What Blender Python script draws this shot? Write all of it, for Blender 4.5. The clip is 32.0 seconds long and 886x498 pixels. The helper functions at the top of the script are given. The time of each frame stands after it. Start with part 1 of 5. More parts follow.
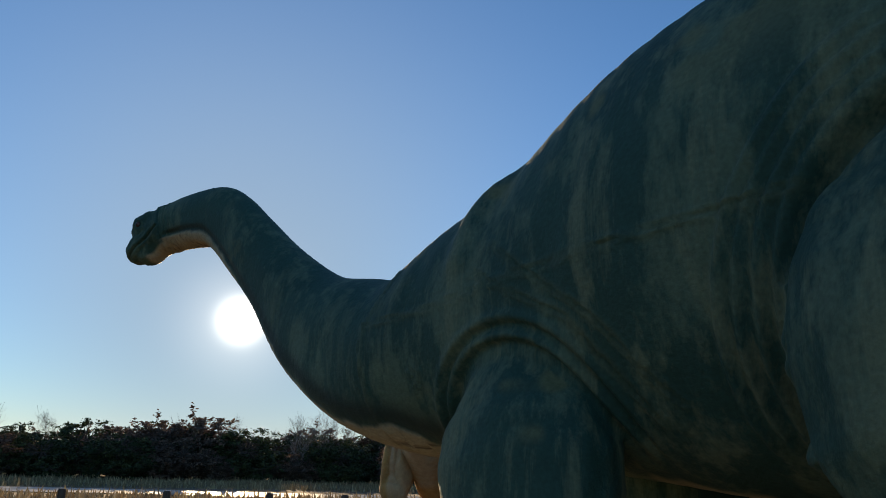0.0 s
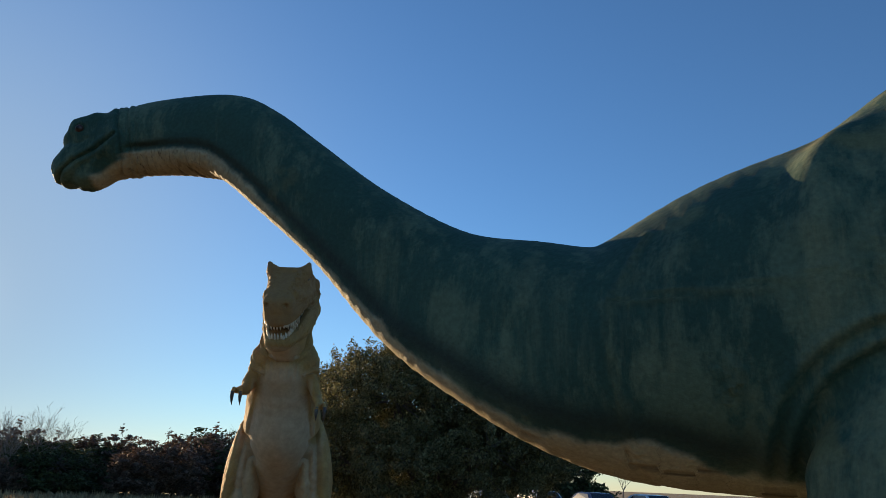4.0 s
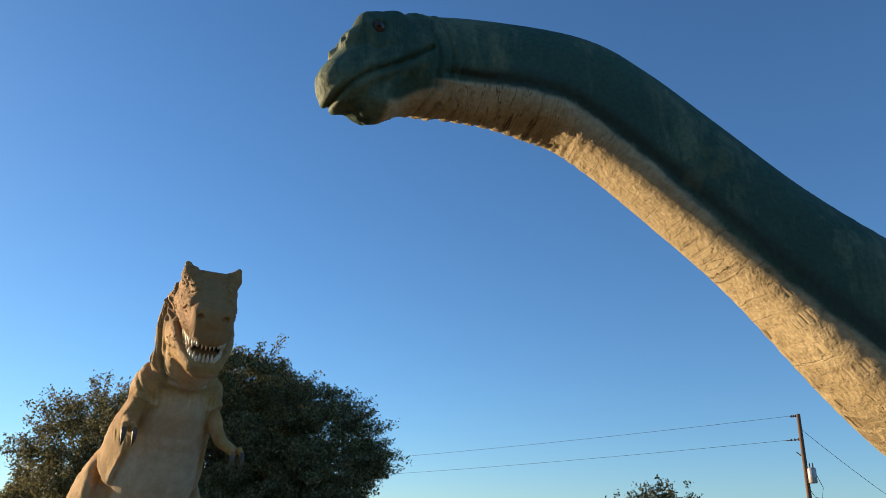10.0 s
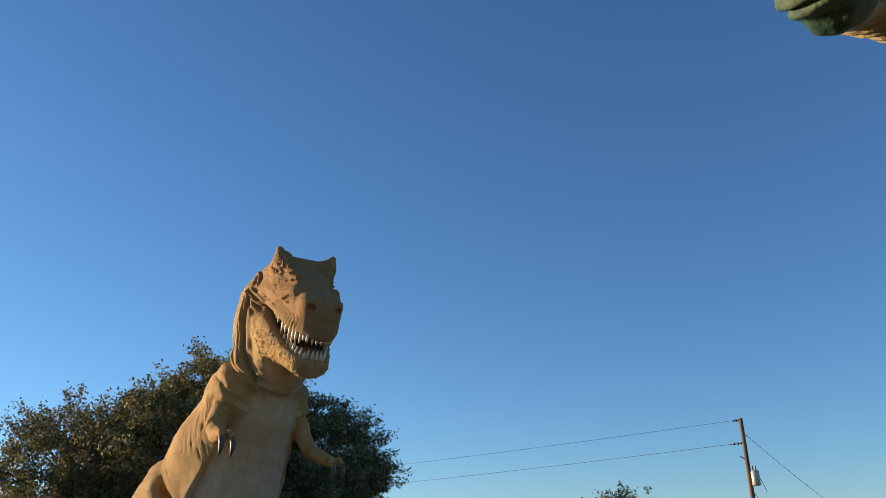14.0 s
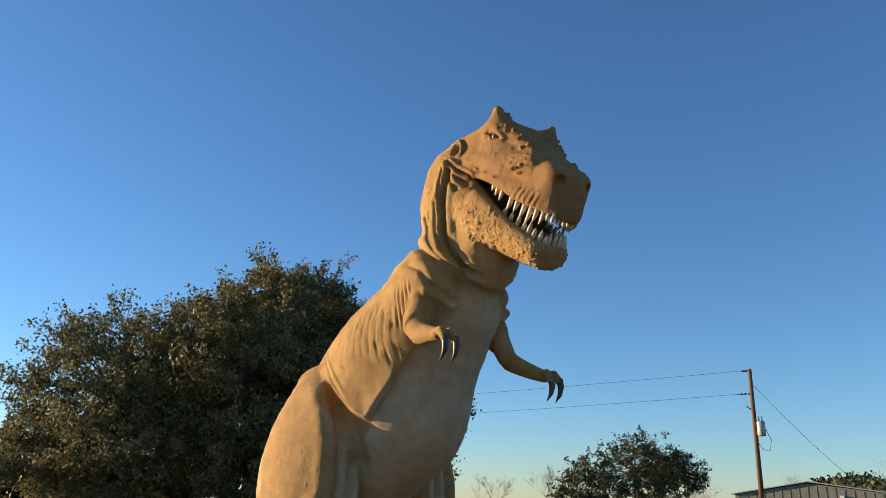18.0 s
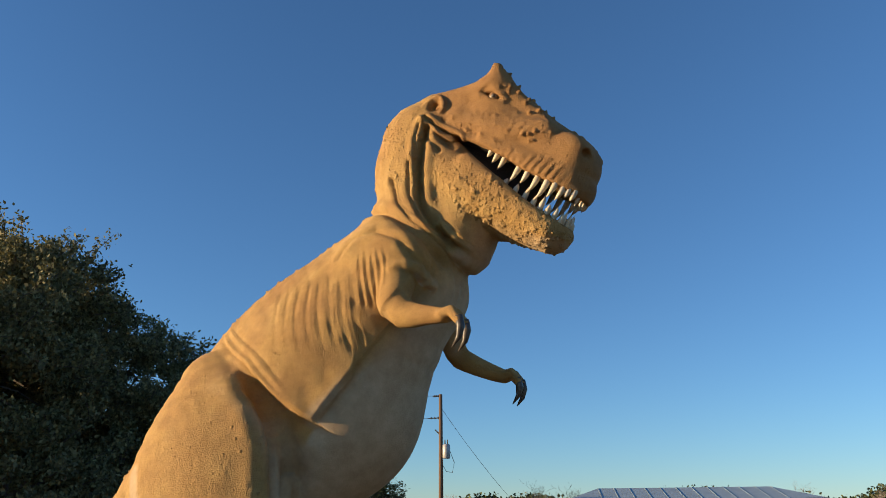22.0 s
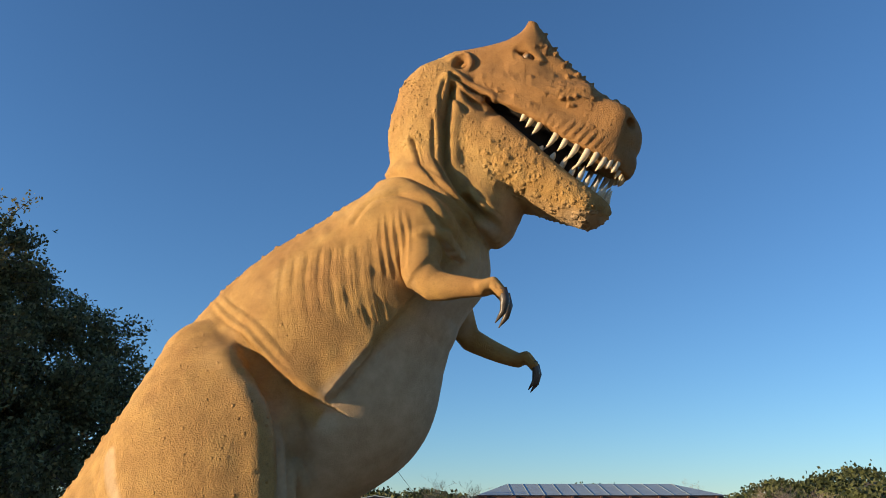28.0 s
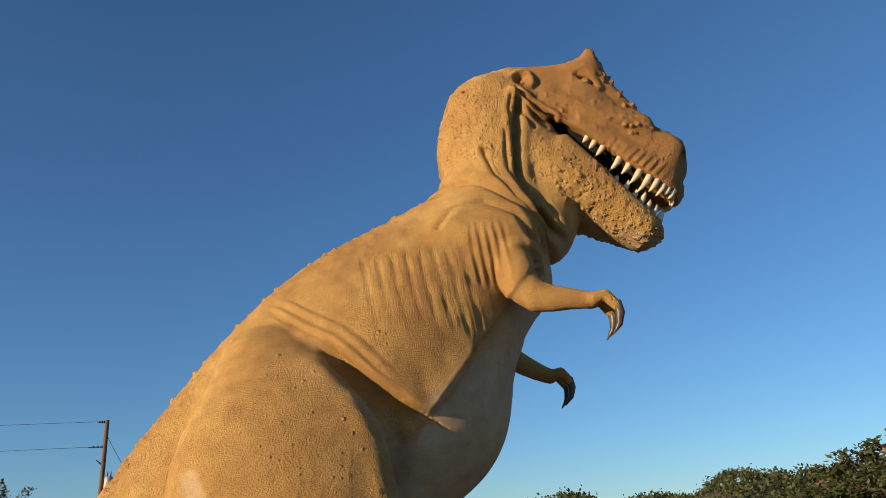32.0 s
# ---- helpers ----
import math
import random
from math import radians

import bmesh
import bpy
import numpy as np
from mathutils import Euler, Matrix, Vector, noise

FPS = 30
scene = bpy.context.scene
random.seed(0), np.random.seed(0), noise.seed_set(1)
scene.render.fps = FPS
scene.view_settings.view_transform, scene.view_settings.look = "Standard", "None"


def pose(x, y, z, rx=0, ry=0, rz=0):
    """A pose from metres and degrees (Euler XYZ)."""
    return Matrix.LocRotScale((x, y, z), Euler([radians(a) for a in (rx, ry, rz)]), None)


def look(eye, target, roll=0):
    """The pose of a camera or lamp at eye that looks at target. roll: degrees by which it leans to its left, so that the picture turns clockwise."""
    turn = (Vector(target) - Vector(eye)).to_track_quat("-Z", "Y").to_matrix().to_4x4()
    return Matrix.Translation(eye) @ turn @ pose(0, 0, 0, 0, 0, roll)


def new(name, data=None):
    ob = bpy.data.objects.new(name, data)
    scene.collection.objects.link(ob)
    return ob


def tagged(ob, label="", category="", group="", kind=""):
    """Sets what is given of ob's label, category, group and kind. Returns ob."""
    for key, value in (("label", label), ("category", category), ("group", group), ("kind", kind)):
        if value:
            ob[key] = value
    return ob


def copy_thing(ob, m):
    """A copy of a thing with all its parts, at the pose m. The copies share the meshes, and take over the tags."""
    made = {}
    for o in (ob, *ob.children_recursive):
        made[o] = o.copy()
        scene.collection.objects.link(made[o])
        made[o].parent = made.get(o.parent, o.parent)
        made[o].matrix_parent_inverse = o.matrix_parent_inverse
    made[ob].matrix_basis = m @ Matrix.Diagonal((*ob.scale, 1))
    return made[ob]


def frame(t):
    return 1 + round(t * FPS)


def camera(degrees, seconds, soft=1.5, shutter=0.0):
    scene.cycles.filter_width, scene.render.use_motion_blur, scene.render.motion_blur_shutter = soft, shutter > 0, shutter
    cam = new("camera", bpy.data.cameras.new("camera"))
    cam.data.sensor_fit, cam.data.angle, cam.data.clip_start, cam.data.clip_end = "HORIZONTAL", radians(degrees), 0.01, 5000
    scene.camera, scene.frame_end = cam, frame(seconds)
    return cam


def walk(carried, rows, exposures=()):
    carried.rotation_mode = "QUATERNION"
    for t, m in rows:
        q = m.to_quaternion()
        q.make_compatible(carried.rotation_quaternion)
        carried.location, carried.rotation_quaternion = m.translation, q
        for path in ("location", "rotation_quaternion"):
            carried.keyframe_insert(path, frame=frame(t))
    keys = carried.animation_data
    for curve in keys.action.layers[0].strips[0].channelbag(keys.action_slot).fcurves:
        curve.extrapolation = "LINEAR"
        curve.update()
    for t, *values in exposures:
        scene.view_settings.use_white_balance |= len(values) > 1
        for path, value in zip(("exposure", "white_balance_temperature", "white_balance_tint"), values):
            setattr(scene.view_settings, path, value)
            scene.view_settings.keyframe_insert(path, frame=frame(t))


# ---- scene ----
# ---- camera ----
cam = camera(59.7, 32.0, soft=0.8)
METRES, EYE, TILT, LEAN, TURN = 27.0, 1.6, 15.6, -1.6, 0.0
ROWS = [
    (0.0, 0.0, 0.0, 0.0, 0.0, 0.0, -0.0),
    (0.5, -0.0159, 0.014, -0.0031, -1.06, 0.39, -0.51),
    (1.0, -0.0334, 0.026, -0.0055, -2.52, 1.02, -1.43),
    (1.5, -0.0519, 0.038, -0.0079, -4.68, 1.32, -1.86),
    (2.0, -0.0721, 0.0502, -0.0105, -7.29, 1.5, -2.59),
    (2.5, -0.0873, 0.0631, -0.0142, -10.25, 1.46, -3.34),
    (3.0, -0.1047, 0.0772, -0.018, -13.7, 1.26, -4.39),
    (3.5, -0.1211, 0.0902, -0.021, -17.4, 1.15, -5.51),
    (5.5, -0.1808, 0.1483, -0.0348, -28.72, 5.21, -8.3),
    (6.0, -0.1943, 0.1609, -0.0375, -30.68, 6.17, -8.71),
    (6.5, -0.2044, 0.178, -0.0412, -34.33, 6.95, -9.3),
    (7.0, -0.2181, 0.1932, -0.0446, -37.47, 7.46, -10.02),
    (7.5, -0.2274, 0.2083, -0.0484, -39.94, 8.14, -10.78),
    (8.0, -0.2397, 0.2224, -0.0524, -41.27, 8.32, -11.41),
    (8.5, -0.2495, 0.2363, -0.0561, -42.17, 8.44, -11.83),
    (9.0, -0.2574, 0.2509, -0.0596, -43.21, 8.56, -11.89),
    (9.5, -0.2677, 0.2631, -0.0621, -44.69, 8.69, -11.88),
    (10.0, -0.2728, 0.2747, -0.0656, -46.96, 9.34, -12.05),
    (10.5, -0.2771, 0.2891, -0.0689, -49.73, 10.3, -12.51),
    (11.0, -0.2832, 0.3033, -0.0722, -52.76, 11.78, -13.25),
    (11.5, -0.285, 0.3174, -0.0762, -55.45, 13.1, -13.78),
    (12.0, -0.2887, 0.3314, -0.0801, -57.17, 14.08, -13.79),
    (12.5, -0.2954, 0.3445, -0.0832, -57.82, 14.42, -13.36),
    (13.0, -0.2978, 0.3582, -0.0865, -57.45, 14.21, -12.58),
    (13.5, -0.3058, 0.3743, -0.0921, -56.01, 13.13, -11.66),
    (14.0, -0.3128, 0.3907, -0.0972, -53.93, 11.73, -11.04),
    (14.5, -0.3138, 0.4112, -0.1017, -51.67, 9.95, -10.81),
    (15.0, -0.3207, 0.4279, -0.1075, -50.02, 8.0, -10.97),
    (15.5, -0.3199, 0.4458, -0.1134, -49.23, 6.7, -11.34),
    (17.5, -0.3147, 0.5174, -0.134, -54.57, 7.18, -13.33),
    (18.0, -0.3097, 0.5341, -0.1389, -56.87, 8.18, -13.8),
    (18.5, -0.307, 0.5515, -0.1443, -59.06, 9.13, -14.43),
    (19.0, -0.3065, 0.5673, -0.1488, -61.45, 10.06, -14.97),
    (19.5, -0.3032, 0.5853, -0.1533, -63.92, 11.11, -15.23),
    (20.0, -0.3059, 0.602, -0.1582, -66.89, 11.98, -15.05),
    (20.5, -0.3053, 0.6164, -0.1632, -70.15, 12.97, -14.76),
    (21.0, -0.303, 0.6315, -0.1676, -74.04, 14.01, -14.65),
    (21.5, -0.302, 0.6466, -0.172, -78.35, 15.24, -14.73),
    (22.0, -0.2977, 0.6568, -0.1763, -82.58, 16.35, -14.95),
    (22.5, -0.2949, 0.6666, -0.1793, -86.24, 17.24, -15.41),
    (23.0, -0.295, 0.6737, -0.1814, -88.85, 17.99, -15.87),
    (23.5, -0.2885, 0.6757, -0.1825, -90.61, 18.72, -16.34),
    (24.0, -0.276, 0.6764, -0.1823, -91.61, 19.84, -16.66),
    (24.5, -0.2675, 0.6796, -0.1836, -92.48, 21.2, -16.82),
    (25.0, -0.2591, 0.6853, -0.1845, -93.8, 22.76, -16.7),
    (25.5, -0.2563, 0.6854, -0.185, -95.28, 23.94, -16.43),
    (27.5, -0.2678, 0.689, -0.1857, -93.41, 19.61, -15.46),
    (28.0, -0.2749, 0.6972, -0.1882, -90.54, 18.09, -15.61),
    (28.5, -0.2782, 0.7079, -0.1923, -90.19, 20.38, -15.36),
    (29.0, -0.2752, 0.7195, -0.1961, -88.64, 20.7, -14.15),
    (29.5, -0.2742, 0.7344, -0.201, -88.66, 19.08, -13.42),
    (30.0, -0.2746, 0.75, -0.2061, -92.32, 18.46, -13.5),
    (30.5, -0.2693, 0.7635, -0.2098, -97.13, 19.82, -13.4),
    (31.0, -0.2652, 0.7775, -0.2131, -101.67, 21.59, -12.69),
    (31.5, -0.2593, 0.7869, -0.2167, -105.92, 23.39, -12.08),
    (32.0, -0.2498, 0.7935, -0.2177, -109.61, 25.1, -11.76),
]
EXPOSURES = [(0.0, 0.64, 6150, 10), (3.0, 0.66, 6100, 10), (6.0, 0.85, 6000, 10), (13.0, 0.95, 6000, 10), (15.0, 0.7, 6000, 10), (19.0, 1.0, 6000, 10), (23.0, 0.75, 6000, 10), (28.0, 0.85, 6000, 10), (32.0, 0.5, 6000, 10)]
walk(cam, [(t, pose(0, 0, EYE, TILT, LEAN, TURN) @ pose(METRES * x, METRES * y, METRES * z, 90 + pitch, roll, yaw)) for t, x, y, z, yaw, pitch, roll in ROWS], EXPOSURES)

# ---- daylight ----
SUN_AZ, SUN_EL = -15.1, 9.57
world = bpy.data.worlds.new("world")
scene.world = world
world.use_nodes = True
wt = world.node_tree
sky = wt.nodes.new("ShaderNodeTexSky")
sky.sky_type = "NISHITA"
sky.sun_disc = False
sky.sun_elevation = radians(SUN_EL)
sky.sun_rotation = radians(SUN_AZ)
sky.altitude, sky.air_density, sky.dust_density, sky.ozone_density = 200, 1.0, 0.04, 4.0
wt.nodes["Background"].inputs[1].default_value = 0.1
sun = new("sun", bpy.data.lights.new("sun", "SUN"))
sun.data.energy, sun.data.angle, sun.data.color = 5.0, radians(0.6), (1.0, 0.69, 0.37)
SUN_DIR = Vector((math.sin(radians(SUN_AZ)) * math.cos(radians(SUN_EL)), math.cos(radians(SUN_AZ)) * math.cos(radians(SUN_EL)), math.sin(radians(SUN_EL))))
sun.matrix_world = look(SUN_DIR * 100, (0, 0, 0))

# the low sun's own dazzling disc and the haze round it, as part of the sky
tc = wt.nodes.new("ShaderNodeTexCoord")
dot = wt.nodes.new("ShaderNodeVectorMath")
dot.operation = "DOT_PRODUCT"
dot.inputs[1].default_value = SUN_DIR
wt.links.new(tc.outputs["Generated"], dot.inputs[0])
clear = wt.nodes.new("ShaderNodeMath")
clear.operation = "MAXIMUM"
wt.links.new(dot.outputs["Value"], clear.inputs[0])
clear.inputs[1].default_value = 0.0


def glow(exponent, strength):
    """Brightness that falls off with the angle from the sun."""
    p, q = wt.nodes.new("ShaderNodeMath"), wt.nodes.new("ShaderNodeMath")
    p.operation, q.operation = "POWER", "MULTIPLY"
    p.inputs[1].default_value, q.inputs[1].default_value = exponent, strength
    wt.links.new(clear.outputs[0], p.inputs[0])
    wt.links.new(p.outputs[0], q.inputs[0])
    return q.outputs[0]


hazy = wt.nodes.new("ShaderNodeMix")
hazy.data_type = "RGBA"
hazy.inputs[7].default_value = (2.4, 2.9, 3.25, 1)
wt.links.new(glow(15, 0.85), hazy.inputs[0])
wt.links.new(sky.outputs[0], hazy.inputs[6])
halo = wt.nodes.new("ShaderNodeMath")
wt.links.new(glow(5200, 26.0), halo.inputs[0])
wt.links.new(glow(500, 2.4), halo.inputs[1])
tint = wt.nodes.new("ShaderNodeVectorMath")
tint.operation = "SCALE"
tint.inputs[0].default_value = (1.0, 0.88, 0.7)
wt.links.new(halo.outputs[0], tint.inputs["Scale"])
total = wt.nodes.new("ShaderNodeVectorMath")
wt.links.new(hazy.outputs[2], total.inputs[0])
wt.links.new(tint.outputs[0], total.inputs[1])
wt.links.new(total.outputs[0], wt.nodes["Background"].inputs[0])

# ---- materials ----
def material(name, rough=0.8, metal=0.0):
    m = bpy.data.materials.new(name)
    m.use_nodes = True
    b = m.node_tree.nodes["Principled BSDF"]
    b.inputs["Roughness"].default_value, b.inputs["Metallic"].default_value = rough, metal
    return m, m.node_tree.nodes, m.node_tree.links, b


def noise_node(nt, scale, detail=4, rough=0.6, coord="Object", stretch=None):
    c = nt.nodes.new("ShaderNodeTexCoord")
    n = nt.nodes.new("ShaderNodeTexNoise")
    n.inputs["Scale"].default_value, n.inputs["Detail"].default_value, n.inputs["Roughness"].default_value = scale, detail, rough
    if stretch:
        mp = nt.nodes.new("ShaderNodeMapping")
        mp.inputs["Scale"].default_value = stretch
        nt.links.new(c.outputs[coord], mp.inputs[0])
        nt.links.new(mp.outputs[0], n.inputs[0])
    else:
        nt.links.new(c.outputs[coord], n.inputs[0])
    return n


def ramp(nt, src, stops):
    r = nt.nodes.new("ShaderNodeValToRGB")
    e = r.color_ramp.elements
    while len(e) < len(stops):
        e.new(0.5)
    for el, (p, c) in zip(e, stops):
        el.position, el.color = p, (*c, 1)
    nt.links.new(src, r.inputs[0])
    return r


def mix(nt, fac, a, b, mode="MIX"):
    m = nt.nodes.new("ShaderNodeMix")
    m.data_type, m.blend_type = "RGBA", mode
    for sock, v in ((m.inputs[0], fac), (m.inputs[6], a), (m.inputs[7], b)):
        if isinstance(v, (int, float)):
            sock.default_value = v
        elif isinstance(v, tuple):
            sock.default_value = (*v, 1)
        else:
            nt.links.new(v, sock)
    return m.outputs[2]


def bump(nt, heights, bsdf):
    """Chain of (socket, strength, distance) into the bsdf's normal."""
    last = None
    for s, strength, dist in heights:
        b = nt.nodes.new("ShaderNodeBump")
        b.inputs["Strength"].default_value, b.inputs["Distance"].default_value = strength, dist
        nt.links.new(s, b.inputs["Height"])
        if last:
            nt.links.new(last, b.inputs["Normal"])
        last = b.outputs[0]
    nt.links.new(last, bsdf.inputs["Normal"])


def simple(name, c1, c2, scale=8, rough=0.8, metal=0.0, bumpy=0.2, dist=0.01, stretch=None):
    m, n, l, b = material(name, rough, metal)
    nt = m.node_tree
    t1, t2 = noise_node(nt, scale, 5, 0.6, stretch=stretch), noise_node(nt, scale * 7, 3, stretch=stretch)
    r = ramp(nt, t1.outputs[0], [(0.3, c1), (0.7, c2)])
    r2 = ramp(nt, t2.outputs[0], [(0.3, (0.7, 0.7, 0.7)), (0.7, (1.15, 1.15, 1.15))])
    l.new(mix(nt, 1.0, r.outputs[0], r2.outputs[0], "MULTIPLY"), b.inputs["Base Color"])
    if bumpy:
        bump(nt, [(t2.outputs[0], bumpy, dist)], b)
    return m


def foliage(name, c1, c2, trans=0.25):
    m, n, l, b = material(name, 0.65)
    b.inputs["Specular IOR Level"].default_value = 0.25
    nt = m.node_tree
    g = n.new("ShaderNodeNewGeometry")
    r = ramp(nt, g.outputs["Random Per Island"], [(0.0, c1), (0.75, c2), (1.0, tuple(min(1, x * 1.5) for x in c2))])
    l.new(r.outputs[0], b.inputs["Base Color"])
    tr = n.new("ShaderNodeBsdfTranslucent")
    l.new(r.outputs[0], tr.inputs[0])
    ms = n.new("ShaderNodeMixShader")
    ms.inputs[0].default_value = trans
    l.new(b.outputs[0], ms.inputs[1])
    l.new(tr.outputs[0], ms.inputs[2])
    l.new(ms.outputs[0], n["Material Output"].inputs[0])
    return m

# ---- solid modelling: rounded limbs melted together, meshed on a fine lattice ----
class Solid:
    def __init__(self):
        self.prims, self.boxes = [], None

    def limb(self, stations, side=(0, 1, 0), k=0.1, cut=False, fine=1):
        """A chain of oval sections: (x, y, z, half height, half width) each; side: the way of the width; fine: steps of the smooth curve between two."""
        st = smooth_curve(stations, fine) if fine > 1 else [np.array(q, float) for q in stations]
        rows = [segment(a, b, np.array(side, float)) for a, b in zip(st, st[1:])]
        pts, rad = np.array([q[:3] for q in st]), np.array([q[3:].max() for q in st]) + k + 0.06
        self.prims.append((0, k, cut, (pts - rad[:, None]).min(0), (pts + rad[:, None]).max(0), (rows, np.array(rows))))

    def blob(self, centre, radii, turn=None, k=0.1, cut=False):
        c, r = np.array(centre, float), np.array(radii, float)
        m = np.eye(3) if turn is None else np.array(turn, float)
        e = np.abs(m) @ r + k + 0.06
        self.prims.append((1, k, cut, c - e, c + e, (c, r, m)))

    def slab(self, centre, half, turn=None, k=0.05, cut=False, rnd=0.02):
        c, r = np.array(centre, float), np.array(half, float)
        m = np.eye(3) if turn is None else np.array(turn, float)
        e = np.abs(m) @ r + k + 0.06
        self.prims.append((2, k, cut, c - e, c + e, (c, r, m, rnd)))

    def prism(self, origin, ea, eb, poly, reach, k=0.03, cut=True):
        """A many-sided opening through the solid, drawn in the plane of ea and eb."""
        o = np.array(origin, float)
        self.prims.append((3, k, cut, o - reach, o + reach, (o, np.stack([ea, eb], 1), [np.array(p, float) for p in poly])))

    def __call__(self, P, lo=None, hi=None):
        f = np.full(len(P), 9.0)
        prims = self.prims
        if lo is not None:
            if self.boxes is None or len(self.boxes[0]) != len(prims):
                self.boxes = np.array([q[3] for q in prims]), np.array([q[4] for q in prims])
            on = ~((self.boxes[0] > hi).any(1) | (self.boxes[1] < lo).any(1))
            prims = [q for q, w in zip(prims, on) if w]
        for kind, k, cut, a, b, q in prims:
            if kind == 0:
                v = np.full(len(P), 9.0)
                rows = q[0]
                if lo is not None and len(rows) > 2 and len(P) > 100:
                    # keep the pieces that can be nearest anywhere in this block
                    reach = np.linalg.norm(hi - lo) / 2
                    at = oval_many((lo + hi) / 2, q[1])
                    low = at.min()
                    if low > 1.5 * reach + 2 * k + 0.1:
                        continue
                    rows = [g for g, w in zip(rows, at) if w < low + 2.1 * reach + 0.03]
                for g in rows:
                    v = np.minimum(v, oval_row(P, g)[0])
            elif kind == 1:
                w = ((P - q[0]) @ q[2]) / q[1]
                n = np.sqrt((w * w).sum(1)) + 1e-9
                g = np.sqrt(((w / q[1]) ** 2).sum(1)) + 1e-9
                v = n * (n - 1) / g
            elif kind == 3:
                W = (P - q[0]) @ q[1]
                v, odd = np.full(len(P), 9.0), np.zeros(len(P), bool)
                for p0, p1 in zip(q[2], q[2][1:] + q[2][:1]):
                    d = p1 - p0
                    t = np.clip(((W - p0) @ d) / (d @ d), 0, 1)
                    r = W - p0 - t[:, None] * d
                    v = np.minimum(v, np.hypot(r[:, 0], r[:, 1]))
                    if p0[1] != p1[1]:
                        odd ^= ((p0[1] > W[:, 1]) != (p1[1] > W[:, 1])) & (W[:, 0] < d[0] * (W[:, 1] - p0[1]) / d[1] + p0[0])
                v = np.where(odd, -v, v)
            else:
                w = np.abs((P - q[0]) @ q[2]) - q[1] + q[3]
                v = np.sqrt((np.maximum(w, 0) ** 2).sum(1)) + np.minimum(w.max(1), 0) - q[3]
            if cut:
                v = -v
                h = np.maximum(k - np.abs(f - v), 0) / k
                f = np.maximum(f, v) + h * h * k / 4
            else:
                h = np.maximum(k - np.abs(f - v), 0) / k
                f = np.minimum(f, v) - h * h * k / 4
        return f


def smooth_curve(stations, fine):
    """Catmull-Rom through the stations."""
    q = [np.array(a, float) for a in stations]
    q = [2 * q[0] - q[1]] + q + [2 * q[-1] - q[-2]]
    out = []
    for a, b, c, d in zip(q, q[1:], q[2:], q[3:]):
        for i in range(fine):
            t = i / fine
            out.append(0.5 * (2 * b + (c - a) * t + (2 * a - 5 * b + 4 * c - d) * t * t + (3 * b - a - 3 * c + d) * t ** 3))
    return out + [q[-2]]


def segment(a, b, side):
    """One oval limb as a row of numbers: start, axis, up, side, length, half heights and half widths."""
    ax = b[:3] - a[:3]
    n = math.sqrt(ax @ ax)
    ax = ax / n
    up = np.cross(ax, side)
    up = up / math.sqrt(up @ up)
    return np.concatenate([a[:3], ax, up, np.cross(up, ax), [n, a[3], b[3] - a[3], a[4], b[4] - a[4]]])


def oval_row(P, g):
    """Distance to an oval limb, the offset across it as a share of its half height, and the way along it."""
    d = (P - g[:3]) @ np.stack([g[3:6], g[6:9], g[9:12]], 1)
    s, u, w = d[:, 0], d[:, 1], d[:, 2]
    t = np.minimum(np.maximum(s * (1 / g[12]), 0), 1)
    hh, ww = 1 / (g[13] + g[14] * t), 1 / (g[15] + g[16] * t)
    mm = np.maximum(hh, ww)
    q0, q1, q2 = (s - t * g[12]) * mm, u * hh, w * ww
    m = np.sqrt(q0 * q0 + q1 * q1 + q2 * q2) + 1e-9
    q0, q2, q3 = q0 * mm, q2 * ww, q1 * hh
    return m * (m - 1) / (np.sqrt(q0 * q0 + q3 * q3 + q2 * q2) + 1e-9), q1, t


def along_spine(P, stations):
    """Where points lie round a chain of oval sections: distance, height as the sine of the angle round it, way along it, and the way out from its axis."""
    st = np.array(stations)
    ax = np.diff(st[:, :3], axis=0)
    ln = np.linalg.norm(ax, axis=1)
    ax = ax / ln[:, None]
    up = np.cross(ax, (0, 1.0, 0))
    up /= np.linalg.norm(up, axis=1)[:, None]
    U = np.concatenate([up[:1], (up[1:] + up[:-1]) / 2, up[-1:]])
    U /= np.linalg.norm(U, axis=1)[:, None]
    best, off, way, out = np.full(len(P), 9.0), np.zeros(len(P)), np.zeros(len(P)), np.zeros((len(P), 3))
    run = np.concatenate([[0], np.cumsum(ln)])
    for i in range(len(ln)):
        reach = st[i : i + 2, 3:].max() + 0.5
        near = np.flatnonzero((P[:, 0] > st[i : i + 2, 0].min() - reach) & (P[:, 0] < st[i : i + 2, 0].max() + reach))
        q = P[near]
        t = np.clip((q - st[i, :3]) @ ax[i] / ln[i], 0, 1)[:, None]
        r = q - st[i, :3] - t * (st[i + 1, :3] - st[i, :3])
        u = U[i] * (1 - t) + U[i + 1] * t
        side = np.cross(u, ax[i])
        hh, ww = (st[i, k] + (st[i + 1, k] - st[i, k]) * t[:, 0] for k in (3, 4))
        v, w = (r * u).sum(1), (r * side).sum(1)
        round2 = (v / hh) ** 2 + (w / ww) ** 2
        m = np.sqrt(round2 + ((r @ ax[i]) / np.minimum(hh, ww)) ** 2)
        d = (m - 1) * np.minimum(hh, ww)
        k = d < best[near]
        n = near[k]
        best[n], off[n], way[n] = d[k], (v / hh / np.sqrt(round2 + 1e-9))[k], run[i] + (t[:, 0] * ln[i])[k]
        out[n] = (v[:, None] * u + w[:, None] * side)[k]
    return best, off, way, out


